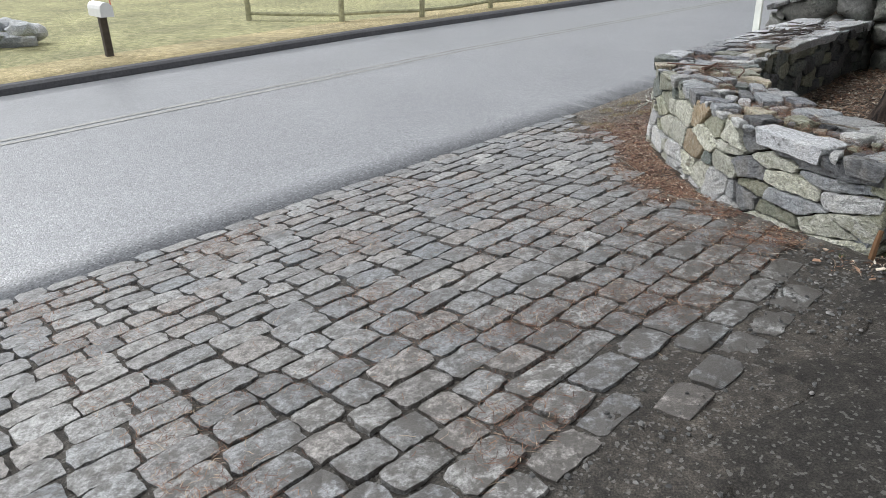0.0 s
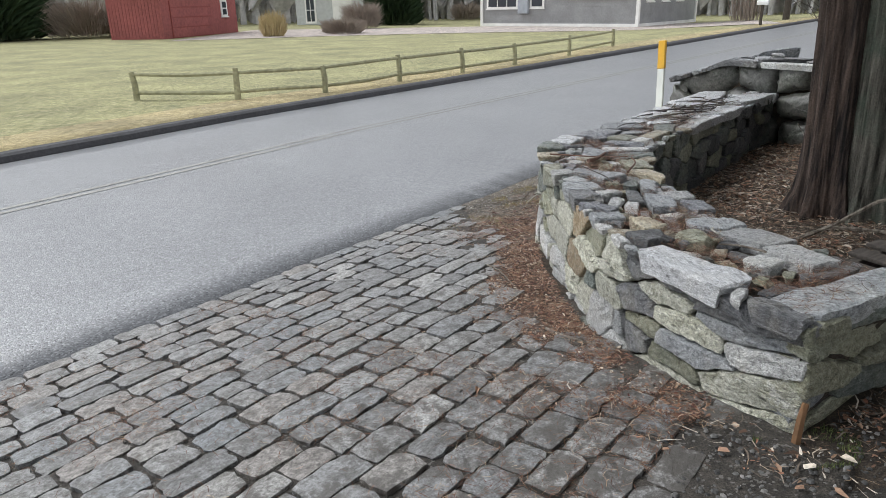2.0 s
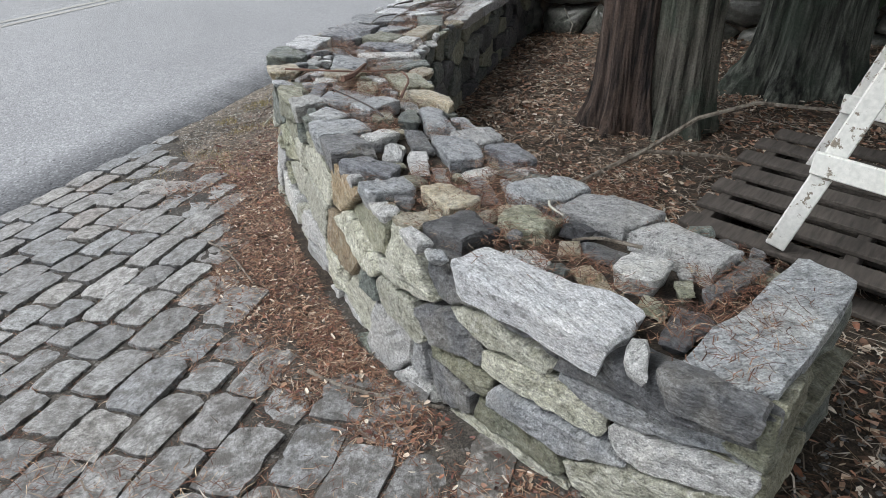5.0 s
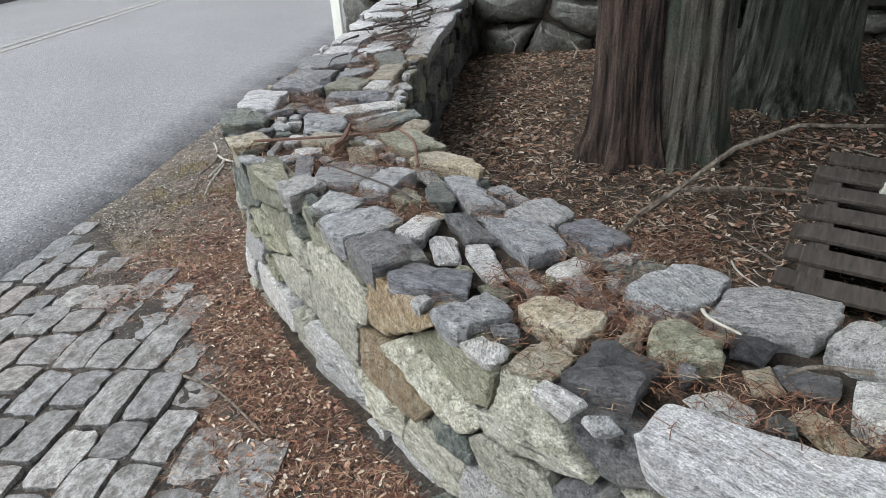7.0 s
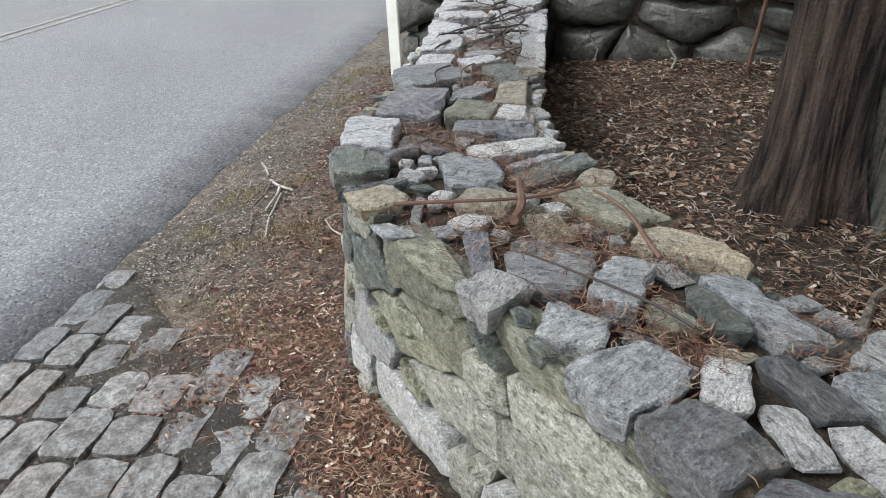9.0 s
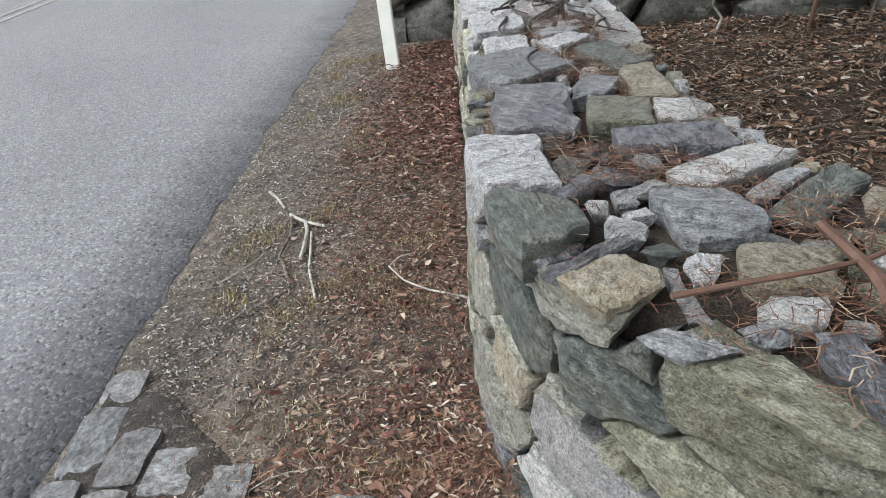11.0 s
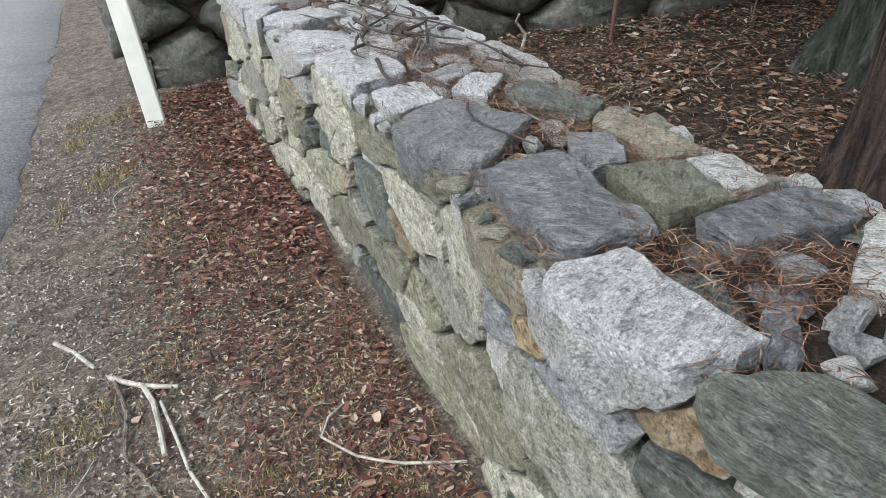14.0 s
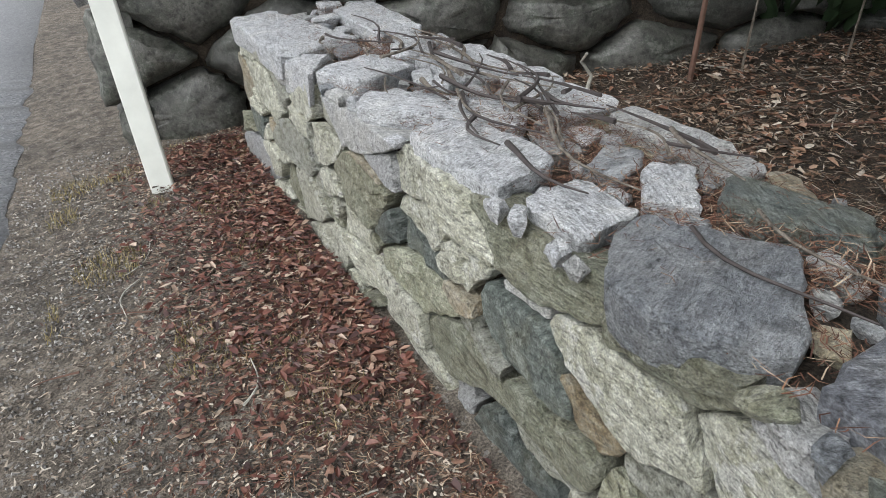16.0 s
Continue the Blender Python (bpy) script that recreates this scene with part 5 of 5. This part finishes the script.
for k in range(40):
    u_, v_ = trr.uniform(4.9, 9.4), trr.uniform(-4.1, -3.3)
    a_, ln2 = trr.uniform(0, 6.28), trr.uniform(0.08, 0.3)
    x_, y_ = xy(u_, v_)
    q_ = (x_ + ln2 * math.cos(a_), y_ + ln2 * math.sin(a_))
    if uv(*q_)[1] > -3.2:
        continue
    stick("twig", bent((x_, y_, gz(x_, y_) + 0.012), (*q_, gz(*q_) + 0.014), 0.12, trr), trr.uniform(0.002, 0.005), 0.0015, trr.choice((TWIG, TWIG, PALESTICK, REDSTICK)), "thin dry twig lying on the verge", "twig", "verge twigs", 5)


def wall_point(a, b, up_=0.03):
    return Vector(on_top(a, b, up_))


# sticks on the wall: single ones over the bend, a dark tangle on the straight
for a0, b0, a1, b1, r_, mt in ((2.3, 0.28, 2.55, 0.42, 0.014, REDSTICK), (2.42, 0.05, 2.5, 0.55, 0.006, REDSTICK), (2.05, 0.5, 2.45, 0.56, 0.007, REDSTICK), (1.75, 0.3, 2.1, 0.18, 0.004, DARKTWIG), (0.5, 0.42, 0.62, 0.3, 0.006, TWIG), (0.86, 0.47, 0.74, 0.4, 0.0045, PALESTICK)):
    stick("twig", bent(wall_point(a0, b0, 0.025), wall_point(a1, b1, 0.035), 0.1, trr), r_, r_ * 0.6, mt, "dry stick lying on the wall's cap stones", "twig", "twigs on the wall")
for k in range(64):
    a0, b0 = trr.gauss(4.85, 0.42), trr.uniform(0.14, 0.62)
    an, ln2 = trr.gauss(0.2, 0.6), trr.uniform(0.12, 0.55)
    a1, b1 = a0 + ln2 * math.cos(an) * trr.choice((-1, 1)), b0 + ln2 * math.sin(an) * 0.6
    if not (0.05 < b1 < 0.68) or a1 > middle.length - 0.1:
        continue
    lift = trr.uniform(0.02, 0.055)
    stick("twig", bent(wall_point(a0, b0, lift), wall_point(a1, b1, trr.uniform(0.02, 0.05)), 0.1, trr), trr.uniform(0.003, 0.009), 0.002, trr.choice((DARKTWIG, DARKTWIG, TWIG)), "dark dry twig in the tangle on the wall", "twig", "twigs on the wall", 5)

# broken stub and moss at the wall's end
stick("broken_stub", [(2.03, 2.93, gz(2.03, 2.93) - 0.02), (2.045, 2.945, gz(2.03, 2.93) + 0.1), (2.06, 2.955, gz(2.03, 2.93) + 0.15)], 0.018, 0.012, plain("rotten_orange_wood", (0.16, 0.085, 0.04), 0.9, 0.3, 20, 0.5), "broken orange-brown wood stub against the wall's end", "wood stub")

# ---- litter, needles, grit and grass ----
def island_mat(name, stops, rough=0.8):
    m, ns, ls, b = mat(name, rough)
    r_ = ns.new("ShaderNodeNewGeometry").outputs["Random Per Island"]
    col = ramp(ns, ls, r_, stops)
    n_ = noise_tex(ns, ls, 60, ns.new("ShaderNodeTexCoord").outputs["Object"], 3)
    col = mix(ns, ls, 1.0, col, ramp(ns, ls, n_, [(0.3, (0.65, 0.65, 0.65)), (0.7, (1.25, 1.25, 1.25))]), "MULTIPLY")
    ls.new(col, b.inputs["Base Color"])
    return m


LEAVES = island_mat("dead_leaves", [(0.0, (0.03, 0.02, 0.017)), (0.3, (0.085, 0.055, 0.042)), (0.5, (0.13, 0.085, 0.063)), (0.65, (0.12, 0.05, 0.042)), (0.76, (0.24, 0.17, 0.12)), (0.88, (0.4, 0.32, 0.24)), (1.0, (0.6, 0.54, 0.45))])
NEEDLES = island_mat("dead_needles", [(0.0, (0.05, 0.03, 0.022)), (0.35, (0.14, 0.075, 0.048)), (0.65, (0.25, 0.15, 0.088)), (0.85, (0.4, 0.29, 0.18)), (1.0, (0.62, 0.52, 0.38))])
REDNEEDLES = island_mat("fresh_red_needles", [(0.0, (0.07, 0.03, 0.02)), (0.45, (0.17, 0.078, 0.05)), (0.8, (0.3, 0.165, 0.1)), (1.0, (0.54, 0.44, 0.32))])
GRIT = island_mat("grit", [(0.0, (0.09, 0.085, 0.08)), (0.5, (0.22, 0.21, 0.2)), (0.85, (0.38, 0.37, 0.35)), (1.0, (0.6, 0.59, 0.56))])
DRIVE_GRIT = island_mat("drive_pebbles", [(0.0, (0.03, 0.03, 0.03)), (0.6, (0.1, 0.1, 0.098)), (0.9, (0.17, 0.168, 0.16)), (1.0, (0.28, 0.27, 0.26))], 0.5)
GRASS = island_mat("dry_grass", [(0.0, (0.2, 0.18, 0.07)), (0.6, (0.36, 0.29, 0.13)), (1.0, (0.5, 0.42, 0.24))])
MID = np.array([[q.x, q.y] for q in middle.p])
FRONTV = np.array([uv(*q) for q in front.p])


def off_wall(x, y):
    if (Vector((x, y)) - E0).dot(Vector(((E1 - E0).y, -(E1 - E0).x))) > 0.012:
        return 9.0
    return math.sqrt(((MID - (x, y)) ** 2).sum(1).min())


def surf(x, y):
    u, v = uv(x, y)
    return (0.022 if -3.3 < u < 3.45 and EDGE + 0.05 < v < -0.48 else 0.0) + gz(x, y) + 0.016 * noise.fractal(Vector((x * 3, y * 3, 0)), 1.0, 2.0, 4)


def scatter(name, points, size, material, label, category, shape="leaf"):
    """Many small flat pieces strewn at the points, each turned and curled by chance."""
    rr_ = random.Random(len(points))
    vs_, fs_ = [], []
    for x_, y_, z_ in points:
        a_ = rr_.uniform(0, 6.283)
        ca, sa = math.cos(a_), math.sin(a_)
        k = len(vs_)
        if shape == "leaf":
            l_ = rr_.uniform(*size)
            w_ = l_ * rr_.uniform(0.22, 0.6)
            t1, t2, cu = rr_.uniform(-0.5, 0.5), rr_.uniform(-0.6, 0.6), rr_.uniform(-0.3, 0.9)
            for n_ in range(6):
                an, q_ = n_ * 1.047, rr_.uniform(0.45, 1.15)
                px_, py_ = 0.5 * l_ * q_ * math.cos(an), 0.5 * w_ * q_ * math.sin(an)
                vs_.append((x_ + ca * px_ - sa * py_, y_ + sa * px_ + ca * py_, z_ + 0.006 + cu * abs(py_) + t1 * px_ * 0.6 + t2 * py_ * 0.6))
            fs_ += [(k, k + 1, k + 2), (k, k + 2, k + 3), (k, k + 3, k + 4), (k, k + 4, k + 5)]
        elif shape in ("needle", "chip"):
            l_, w_ = rr_.uniform(*size), (rr_.uniform(0.0006, 0.0013) if shape == "needle" else rr_.uniform(0.0012, 0.0032))
            b_, up_ = rr_.uniform(-0.2, 0.2) * l_, rr_.uniform(-0.15, 0.25) * l_
            for px_, py_, pz_ in ((-l_ / 2, -w_, 0), (-l_ / 2, w_, 0), (0, b_ + w_, up_ / 2), (0, b_ - w_, up_ / 2), (l_ / 2, 0, up_)):
                vs_.append((x_ + ca * px_ - sa * py_, y_ + sa * px_ + ca * py_, z_ + 0.006 + pz_))
            fs_ += [(k, k + 1, k + 2, k + 3), (k + 3, k + 2, k + 4)]
        elif shape == "blade":
            l_, w_ = rr_.uniform(*size), 0.002
            lx_, ly_ = rr_.uniform(-0.6, 0.6) * l_, rr_.uniform(-0.6, 0.6) * l_
            vs_ += [(x_ - w_ * ca, y_ - w_ * sa, z_ - 0.01), (x_ + w_ * ca, y_ + w_ * sa, z_ - 0.01), (x_ + lx_, y_ + ly_, z_ + l_ * 0.7)]
            fs_.append((k, k + 1, k + 2))
        elif shape == "pebble":
            r_, q_ = rr_.uniform(*size), rr_.uniform(0.55, 0.95)
            for n_ in range(6):
                an, w_ = n_ * 1.047, r_ * rr_.uniform(0.8, 1.1)
                px_, py_ = w_ * math.cos(an), w_ * q_ * math.sin(an)
                vs_.append((x_ + ca * px_ - sa * py_, y_ + sa * px_ + ca * py_, z_ - 0.001))
                vs_.append((x_ + 0.65 * (ca * px_ - sa * py_), y_ + 0.65 * (sa * px_ + ca * py_), z_ + r_ * 0.42))
            fs_ += [(k + 2 * n_, k + (2 * n_ + 2) % 12, k + (2 * n_ + 3) % 12, k + 2 * n_ + 1) for n_ in range(6)] + [tuple(k + 2 * n_ + 1 for n_ in range(6))]
        else:
            r_ = rr_.uniform(*size)
            for px_, py_, pz_ in ((1, 0, 0), (-0.5, 0.87, 0), (-0.5, -0.87, 0), (rr_.uniform(-0.3, 0.3), rr_.uniform(-0.3, 0.3), 0.9)):
                vs_.append((x_ + r_ * (ca * px_ - sa * py_), y_ + r_ * (sa * px_ + ca * py_), z_ + r_ * pz_))
            fs_ += [(k, k + 1, k + 3), (k + 1, k + 2, k + 3), (k + 2, k, k + 3)]
    return tagged(piece(name, vs_, fs_, material, None), label, category, kind="stuff")


lr = random.Random(77)


def strew(count, u0, u1, v0, v1, weight, lift=0.012, clear=0.36):
    out, tries = [], 0
    while len(out) < count and tries < count * 8:
        tries += 1
        u_, v_ = lr.uniform(u0, u1), lr.uniform(v0, v1)
        x_, y_ = xy(u_, v_)
        if lr.random() > weight(u_, v_, x_, y_) or off_wall(x_, y_) < clear:
            continue
        out.append((x_, y_, surf(x_, y_) + lr.uniform(0, lift)))
    return out


def patchy(x_, y_, f=2.2, seed=0.0):
    return max(0.0, min(1.0, 0.55 + 0.9 * noise.noise(Vector((x_ * f, y_ * f, seed)))))


def yard_weight(u_, v_, x_, y_):
    if u_ < 3.7 - 0.2 * min(1.0, v_ + 0.5):
        return 0.12
    behind = np.interp(u_, [3.3, 3.7, 4.3, 4.9, 5.4, 5.9, 9.4], [-0.3, -0.9, -1.6, -2.0, -2.3, -2.4, -2.5])
    return (0.35 + 0.65 * patchy(x_, y_)) if v_ > behind else 0.0


def verge_weight(u_, v_, x_, y_):
    if u_ < 5.0:
        lim = np.interp(u_, [3.6, 3.72, 3.85, 4.2, 4.42, 4.72, 5.1], [-1.3, -1.75, -2.0, -2.45, -2.65, -2.8, -3.05])
        return 0.9 if v_ > lim - 0.05 and v_ < lim + 1.2 else 0.0
    k = (v_ + 4.2) / 1.05
    return max(0.0, min(1.0, k)) ** 1.8 * (0.5 + 0.5 * patchy(x_, y_, 3.0, 4.0))


LEAVES_YARD = island_mat("dead_leaves_under_trees", [(0.0, (0.04, 0.026, 0.018)), (0.25, (0.12, 0.07, 0.046)), (0.45, (0.23, 0.13, 0.084)), (0.6, (0.37, 0.245, 0.165)), (0.72, (0.31, 0.135, 0.082)), (0.86, (0.5, 0.4, 0.3)), (1.0, (0.68, 0.62, 0.53))])
yard = strew(24000, 3.2, 9.2, -2.6, 3.0, yard_weight) + strew(7000, 6.2, 9.2, -2.4, 1.0, yard_weight, 0.03)
scatter("leaf_litter", yard, (0.02, 0.065), LEAVES_YARD, "brown and reddish dead leaves under the trees", "leaf litter")
scatter("needle_litter", strew(20000, 3.2, 9.2, -2.6, 2.0, yard_weight), (0.025, 0.1), NEEDLES, "brown fallen needles and bits of twig", "needle litter", "needle")
scatter("leaf_litter", strew(26000, 5.0, 9.6, -4.2, -3.0, lambda u_, v_, x_, y_: verge_weight(u_, v_, x_, y_) * (0.25 + 0.75 * max(0, min(1, (u_ - 5.4) / 1.2)) * (0.5 if v_ < -3.75 else 1.0))), (0.008, 0.026), LEAVES, "dead leaves gathered along the foot of the wall", "leaf litter")
LEAVES_DARK = island_mat("wet_red_leaves", [(0.0, (0.03, 0.015, 0.014)), (0.35, (0.1, 0.038, 0.03)), (0.65, (0.18, 0.068, 0.048)), (0.88, (0.28, 0.165, 0.115)), (1.0, (0.52, 0.42, 0.33))], 0.5)
scatter("leaf_litter", strew(7000, 5.2, 9.5, -3.85, -3.1, lambda u_, v_, x_, y_: verge_weight(u_, v_, x_, y_) ** 1.6 * (0.12 + 0.88 * max(0.0, min(1.0, (u_ - 7.0) / 0.7))), 0.035), (0.02, 0.05), LEAVES_DARK, "larger dark red leaves against the wall's foot", "leaf litter")
scatter("leaf_litter", strew(3600, 3.4, 5.8, -3.6, -1.0, verge_weight, 0.03), (0.01, 0.032), LEAVES_DARK, "dark red leaves heaped between setts and wall", "leaf litter")
scatter("leaf_litter", strew(7500, 3.4, 5.8, -3.6, -1.0, verge_weight, 0.03), (0.01, 0.035), LEAVES_YARD, "dead leaves gathered along the foot of the wall", "leaf litter")
scatter("needle_litter", strew(26000, 3.4, 9.6, -4.25, -0.9, verge_weight, 0.02), (0.015, 0.055), NEEDLES, "reddish brown fallen needles along the wall", "needle litter", "needle")
scatter("needle_litter", strew(14000, 3.4, 5.6, -3.7, -1.0, verge_weight, 0.03), (0.02, 0.07), REDNEEDLES, "heap of reddish needles between setts and wall", "needle litter", "needle")
setts_w = lambda u_, v_, x_, y_: 0.9 * max(0.02, patchy(x_, y_, 1.7, 9.0) - 0.45) + 0.5 * max(0, 1 - abs(u_ - 3.6) / 0.9) * (1 if v_ > -2.6 else 0.3)
scatter("needle_litter", [(x_, y_, z_ + 0.014) for x_, y_, z_ in strew(15000, 0.5, 5.2, -4.1, -1.0, setts_w, 0.008)], (0.02, 0.07), REDNEEDLES, "sparse reddish needles lying on the setts", "needle litter", "needle")
top_pts = []
for _ in range(26000):
    a_, b_ = lr.uniform(0.05, middle.length - 0.1), min(0.66, max(0.05, lr.gauss(0.38, 0.15)))
    if noise.noise(Vector((a_ * 2.4, b_ * 4.0, 3.0))) > -0.12:
        top_pts.append(on_top(a_, b_, lr.uniform(-0.028, 0.004)))
scatter("needle_litter", top_pts, (0.02, 0.065), REDNEEDLES, "orange-brown needles caught between the cap stones", "needle litter", "needle")
scatter("grit", strew(8000, 0.0, 4.2, -1.7, 2.0, lambda u_, v_, x_, y_: 0.9 if v_ > -0.95 else 0.25, 0.004), (0.002, 0.006), DRIVE_GRIT, "loose grit on the drive", "grit", "grit")
scatter("grit", strew(3000, 1.0, 4.4, -1.0, 1.4, lambda u_, v_, x_, y_: 0.25 + 0.75 * max(0.0, min(1.0, (u_ - 2.2) / 1.0)), 0.004), (0.006, 0.015), DRIVE_GRIT, "flat grey pebbles loose on the drive", "pebbles", "pebble")
scatter("grit", strew(9000, 4.6, 9.8, -4.75, -3.3, lambda u_, v_, x_, y_: max(0.03, 1 - abs(v_ + 4.0) / 0.55) * (0.35 + 0.65 * patchy(x_, y_, 4.0, 6.0)), 0.003), (0.003, 0.009), GRIT, "loose grit along the road edge", "grit", "grit")
scatter("verge_grass", [q for q in strew(5000, 5.2, 9.6, -4.1, -3.2, lambda u_, v_, x_, y_: 1.0 if noise.noise(Vector((x_ * 3.5, y_ * 3.5, 8))) > 0.22 else 0.0)], (0.02, 0.05), GRASS, "thin dry yellow grass on the verge", "grass", "blade")

CHIPS = island_mat("twig_chips", [(0.0, (0.06, 0.048, 0.038)), (0.4, (0.2, 0.16, 0.125)), (0.75, (0.42, 0.36, 0.29)), (1.0, (0.65, 0.6, 0.52))])
scatter("needle_litter", strew(5000, 5.4, 8.0, -3.9, -3.0, verge_weight, 0.025), (0.015, 0.05), REDNEEDLES, "orange-brown needles on the verge by the wall", "needle litter", "needle")
scatter("twig_litter", strew(8000, 4.8, 9.6, -4.25, -3.1, lambda u_, v_, x_, y_: 0.35 + 0.65 * patchy(x_, y_, 3.0, 2.0)), (0.008, 0.028), CHIPS, "dry twig chips strewn over the verge", "twig litter", "chip")
scatter("twig_litter", strew(18000, 3.2, 9.0, -2.5, 1.5, yard_weight, 0.03), (0.02, 0.1), CHIPS, "dry twig chips strewn under the trees", "twig litter", "chip")
MOSS = island_mat("moss", [(0.0, (0.04, 0.06, 0.02)), (0.6, (0.09, 0.12, 0.035)), (1.0, (0.16, 0.19, 0.07))])
scatter("moss", [q for q in strew(2600, 3.1, 3.9, -1.5, -0.2, lambda u_, v_, x_, y_: 1.0 if noise.noise(Vector((x_ * 4, y_ * 4, 1))) > -0.2 and math.hypot(x_ - 2.06, y_ - 2.92) < 0.17 else 0.0, 0.01)], (0.008, 0.022), MOSS, "green moss on the soil at the wall's end", "moss", "blade")
scatter("leaf_litter", strew(2600, 3.25, 5.0, -0.8, 1.2, lambda u_, v_, x_, y_: patchy(x_, y_)), (0.01, 0.034), LEAVES_YARD, "dead leaves round the pallets and the wall's end", "leaf litter")

# ---- granite setts ----
def sett_limit(v):
    return float(np.interp(v, [-4.2, -4.0, -3.85, -3.65, -3.3, -3.05, -2.8, -2.65, -2.45, -2.0, -1.75, -1.2, -0.8, -0.6], [6.0, 5.78, 5.62, 5.36, 5.3, 5.14, 4.78, 4.5, 4.28, 3.95, 3.85, 3.75, 3.52, 3.35]))


bed = sheet("pavement", steps((-3.4, 260), (5.9, 1)), steps((EDGE + 0.01, 90), (-0.45, 1)), JOINT, dz=0.0, zfun=lambda u, v: ground_z(u, v) + 0.021 + 0.013 * noise.fractal(Vector((u * 6, v * 6, 2)), 0.9, 2.0, 4) - 0.07 * max(0.0, min(1.0, (u - sett_limit(v) - 0.05) / 0.25)) - (0.05 if v > -0.47 or v < EDGE + 0.015 else 0.0))
tagged(bed, "apron of worn grey granite setts laid in rows", "sett paving", kind="structure")
sr = random.Random(21)


def sett_mesh(k):
    """A unit sett: a slightly domed, worn top with rounded edges and straight flanks."""
    nx_, ny_ = 6, 5
    vs_, fs_ = [], []
    for i in range(nx_):
        for j in range(ny_):
            x_, y_ = i / (nx_ - 1) - 0.5, j / (ny_ - 1) - 0.5
            ex, ey = abs(x_) * 2, abs(y_) * 2
            drop = 0.0
            if i in (0, nx_ - 1):
                drop += 0.14
            if j in (0, ny_ - 1):
                drop += 0.14
            pull = 1 - 0.07 * (ex > 0.99) * (ey > 0.99)
            nz = noise.noise(Vector((x_ * 4 + k * 9.7, y_ * 4, k)))
            vs_.append((x_ * pull + 0.06 * noise.noise(Vector((k * 3.1, y_ * 5, i * 2.3))), y_ * pull + 0.08 * noise.noise(Vector((x_ * 5, k * 5.3, j * 2.3))), 1 - drop * 0.65 + 0.13 * nz + 0.1 * noise.noise(Vector((x_ * 11 + k * 3.7, y_ * 11, k)))))
    for i in range(nx_ - 1):
        for j in range(ny_ - 1):
            a = i * ny_ + j
            fs_.append((a, a + ny_, a + ny_ + 1, a + 1))
    rim = [i * ny_ for i in range(nx_)] + [(nx_ - 1) * ny_ + j for j in range(1, ny_)] + [i * ny_ + ny_ - 1 for i in range(nx_ - 2, -1, -1)] + [j for j in range(ny_ - 2, 0, -1)]
    base_ = len(vs_)
    for a in rim:
        vs_.append((vs_[a][0] * 1.02, vs_[a][1] * 1.02, -0.6))
    for q in range(len(rim)):
        a, b = rim[q], rim[(q + 1) % len(rim)]
        fs_.append((b, a, base_ + q, base_ + (q + 1) % len(rim)))
    return vs_, fs_


SETTS = [sett_mesh(k) for k in range(14)]
SETT_MESH = []
for vs_, fs_ in SETTS:
    me = bpy.data.meshes.new("sett")
    me.from_pydata(vs_, [], fs_)
    me.materials.append(SETT)
    SETT_MESH.append(me)
AX, BX = Vector((*DU, 0.0231)).normalized(), Vector((*DV, 0.12)).normalized()
NX = AX.cross(-BX).normalized()
if NX.z < 0:
    NX = -NX
rest_v, rest_f = [], []
v_row = EDGE + 0.015
while v_row < -0.72:
    w_ = sr.uniform(0.145, 0.178)
    vc = v_row + w_ / 2
    lim = sett_limit(vc)
    u_ = -3.3 + sr.uniform(0, 0.2)
    while u_ + 0.1 < lim:
        l_ = sr.choice((0.17, 0.2, 0.22, 0.24, 0.26, 0.29)) + sr.uniform(-0.01, 0.015)
        uc = u_ + l_ / 2
        sunk = 0.009 * max(0.0, (vc + 1.3) / 0.4) + (0.012 if uc > lim - 0.3 else 0.0)
        c_ = Vector(on(uc, vc + sr.uniform(-0.004, 0.004), 0.006 - sunk + sr.uniform(-0.005, 0.004)))
        turn = Matrix.Rotation(sr.uniform(-0.065, 0.065), 3, "Z")
        flip = -1 if sr.random() < 0.5 else 1
        m3 = turn @ Matrix((AX * flip, BX * -flip, NX)).transposed()
        m3 = Matrix.Rotation(sr.uniform(-0.06, 0.06), 3, AX) @ Matrix.Rotation(sr.uniform(-0.03, 0.03), 3, BX) @ m3
        m4 = m3.to_4x4() @ Matrix.Diagonal((l_ - sr.uniform(0.008, 0.03), w_ - sr.uniform(0.008, 0.026), 0.034, 1))
        m4.translation = c_
        k = sr.randrange(len(SETT_MESH))
        if not (vc > -0.95 and sr.random() < 0.25):
            if uc > 2.0:
                ob = new("sett", SETT_MESH[k])
                ob.parent = bed
                ob.matrix_basis = m4
            else:
                o_ = len(rest_v)
                rest_v += [tuple(m4 @ Vector(q)) for q in SETTS[k][0]]
                rest_f += [tuple(i + o_ for i in f) for f in SETTS[k][1]]
        u_ += l_
    v_row += w_
rest = piece("setts_beyond", rest_v, rest_f, SETT_FAR, bed)
rest["kind"] = "stuff"
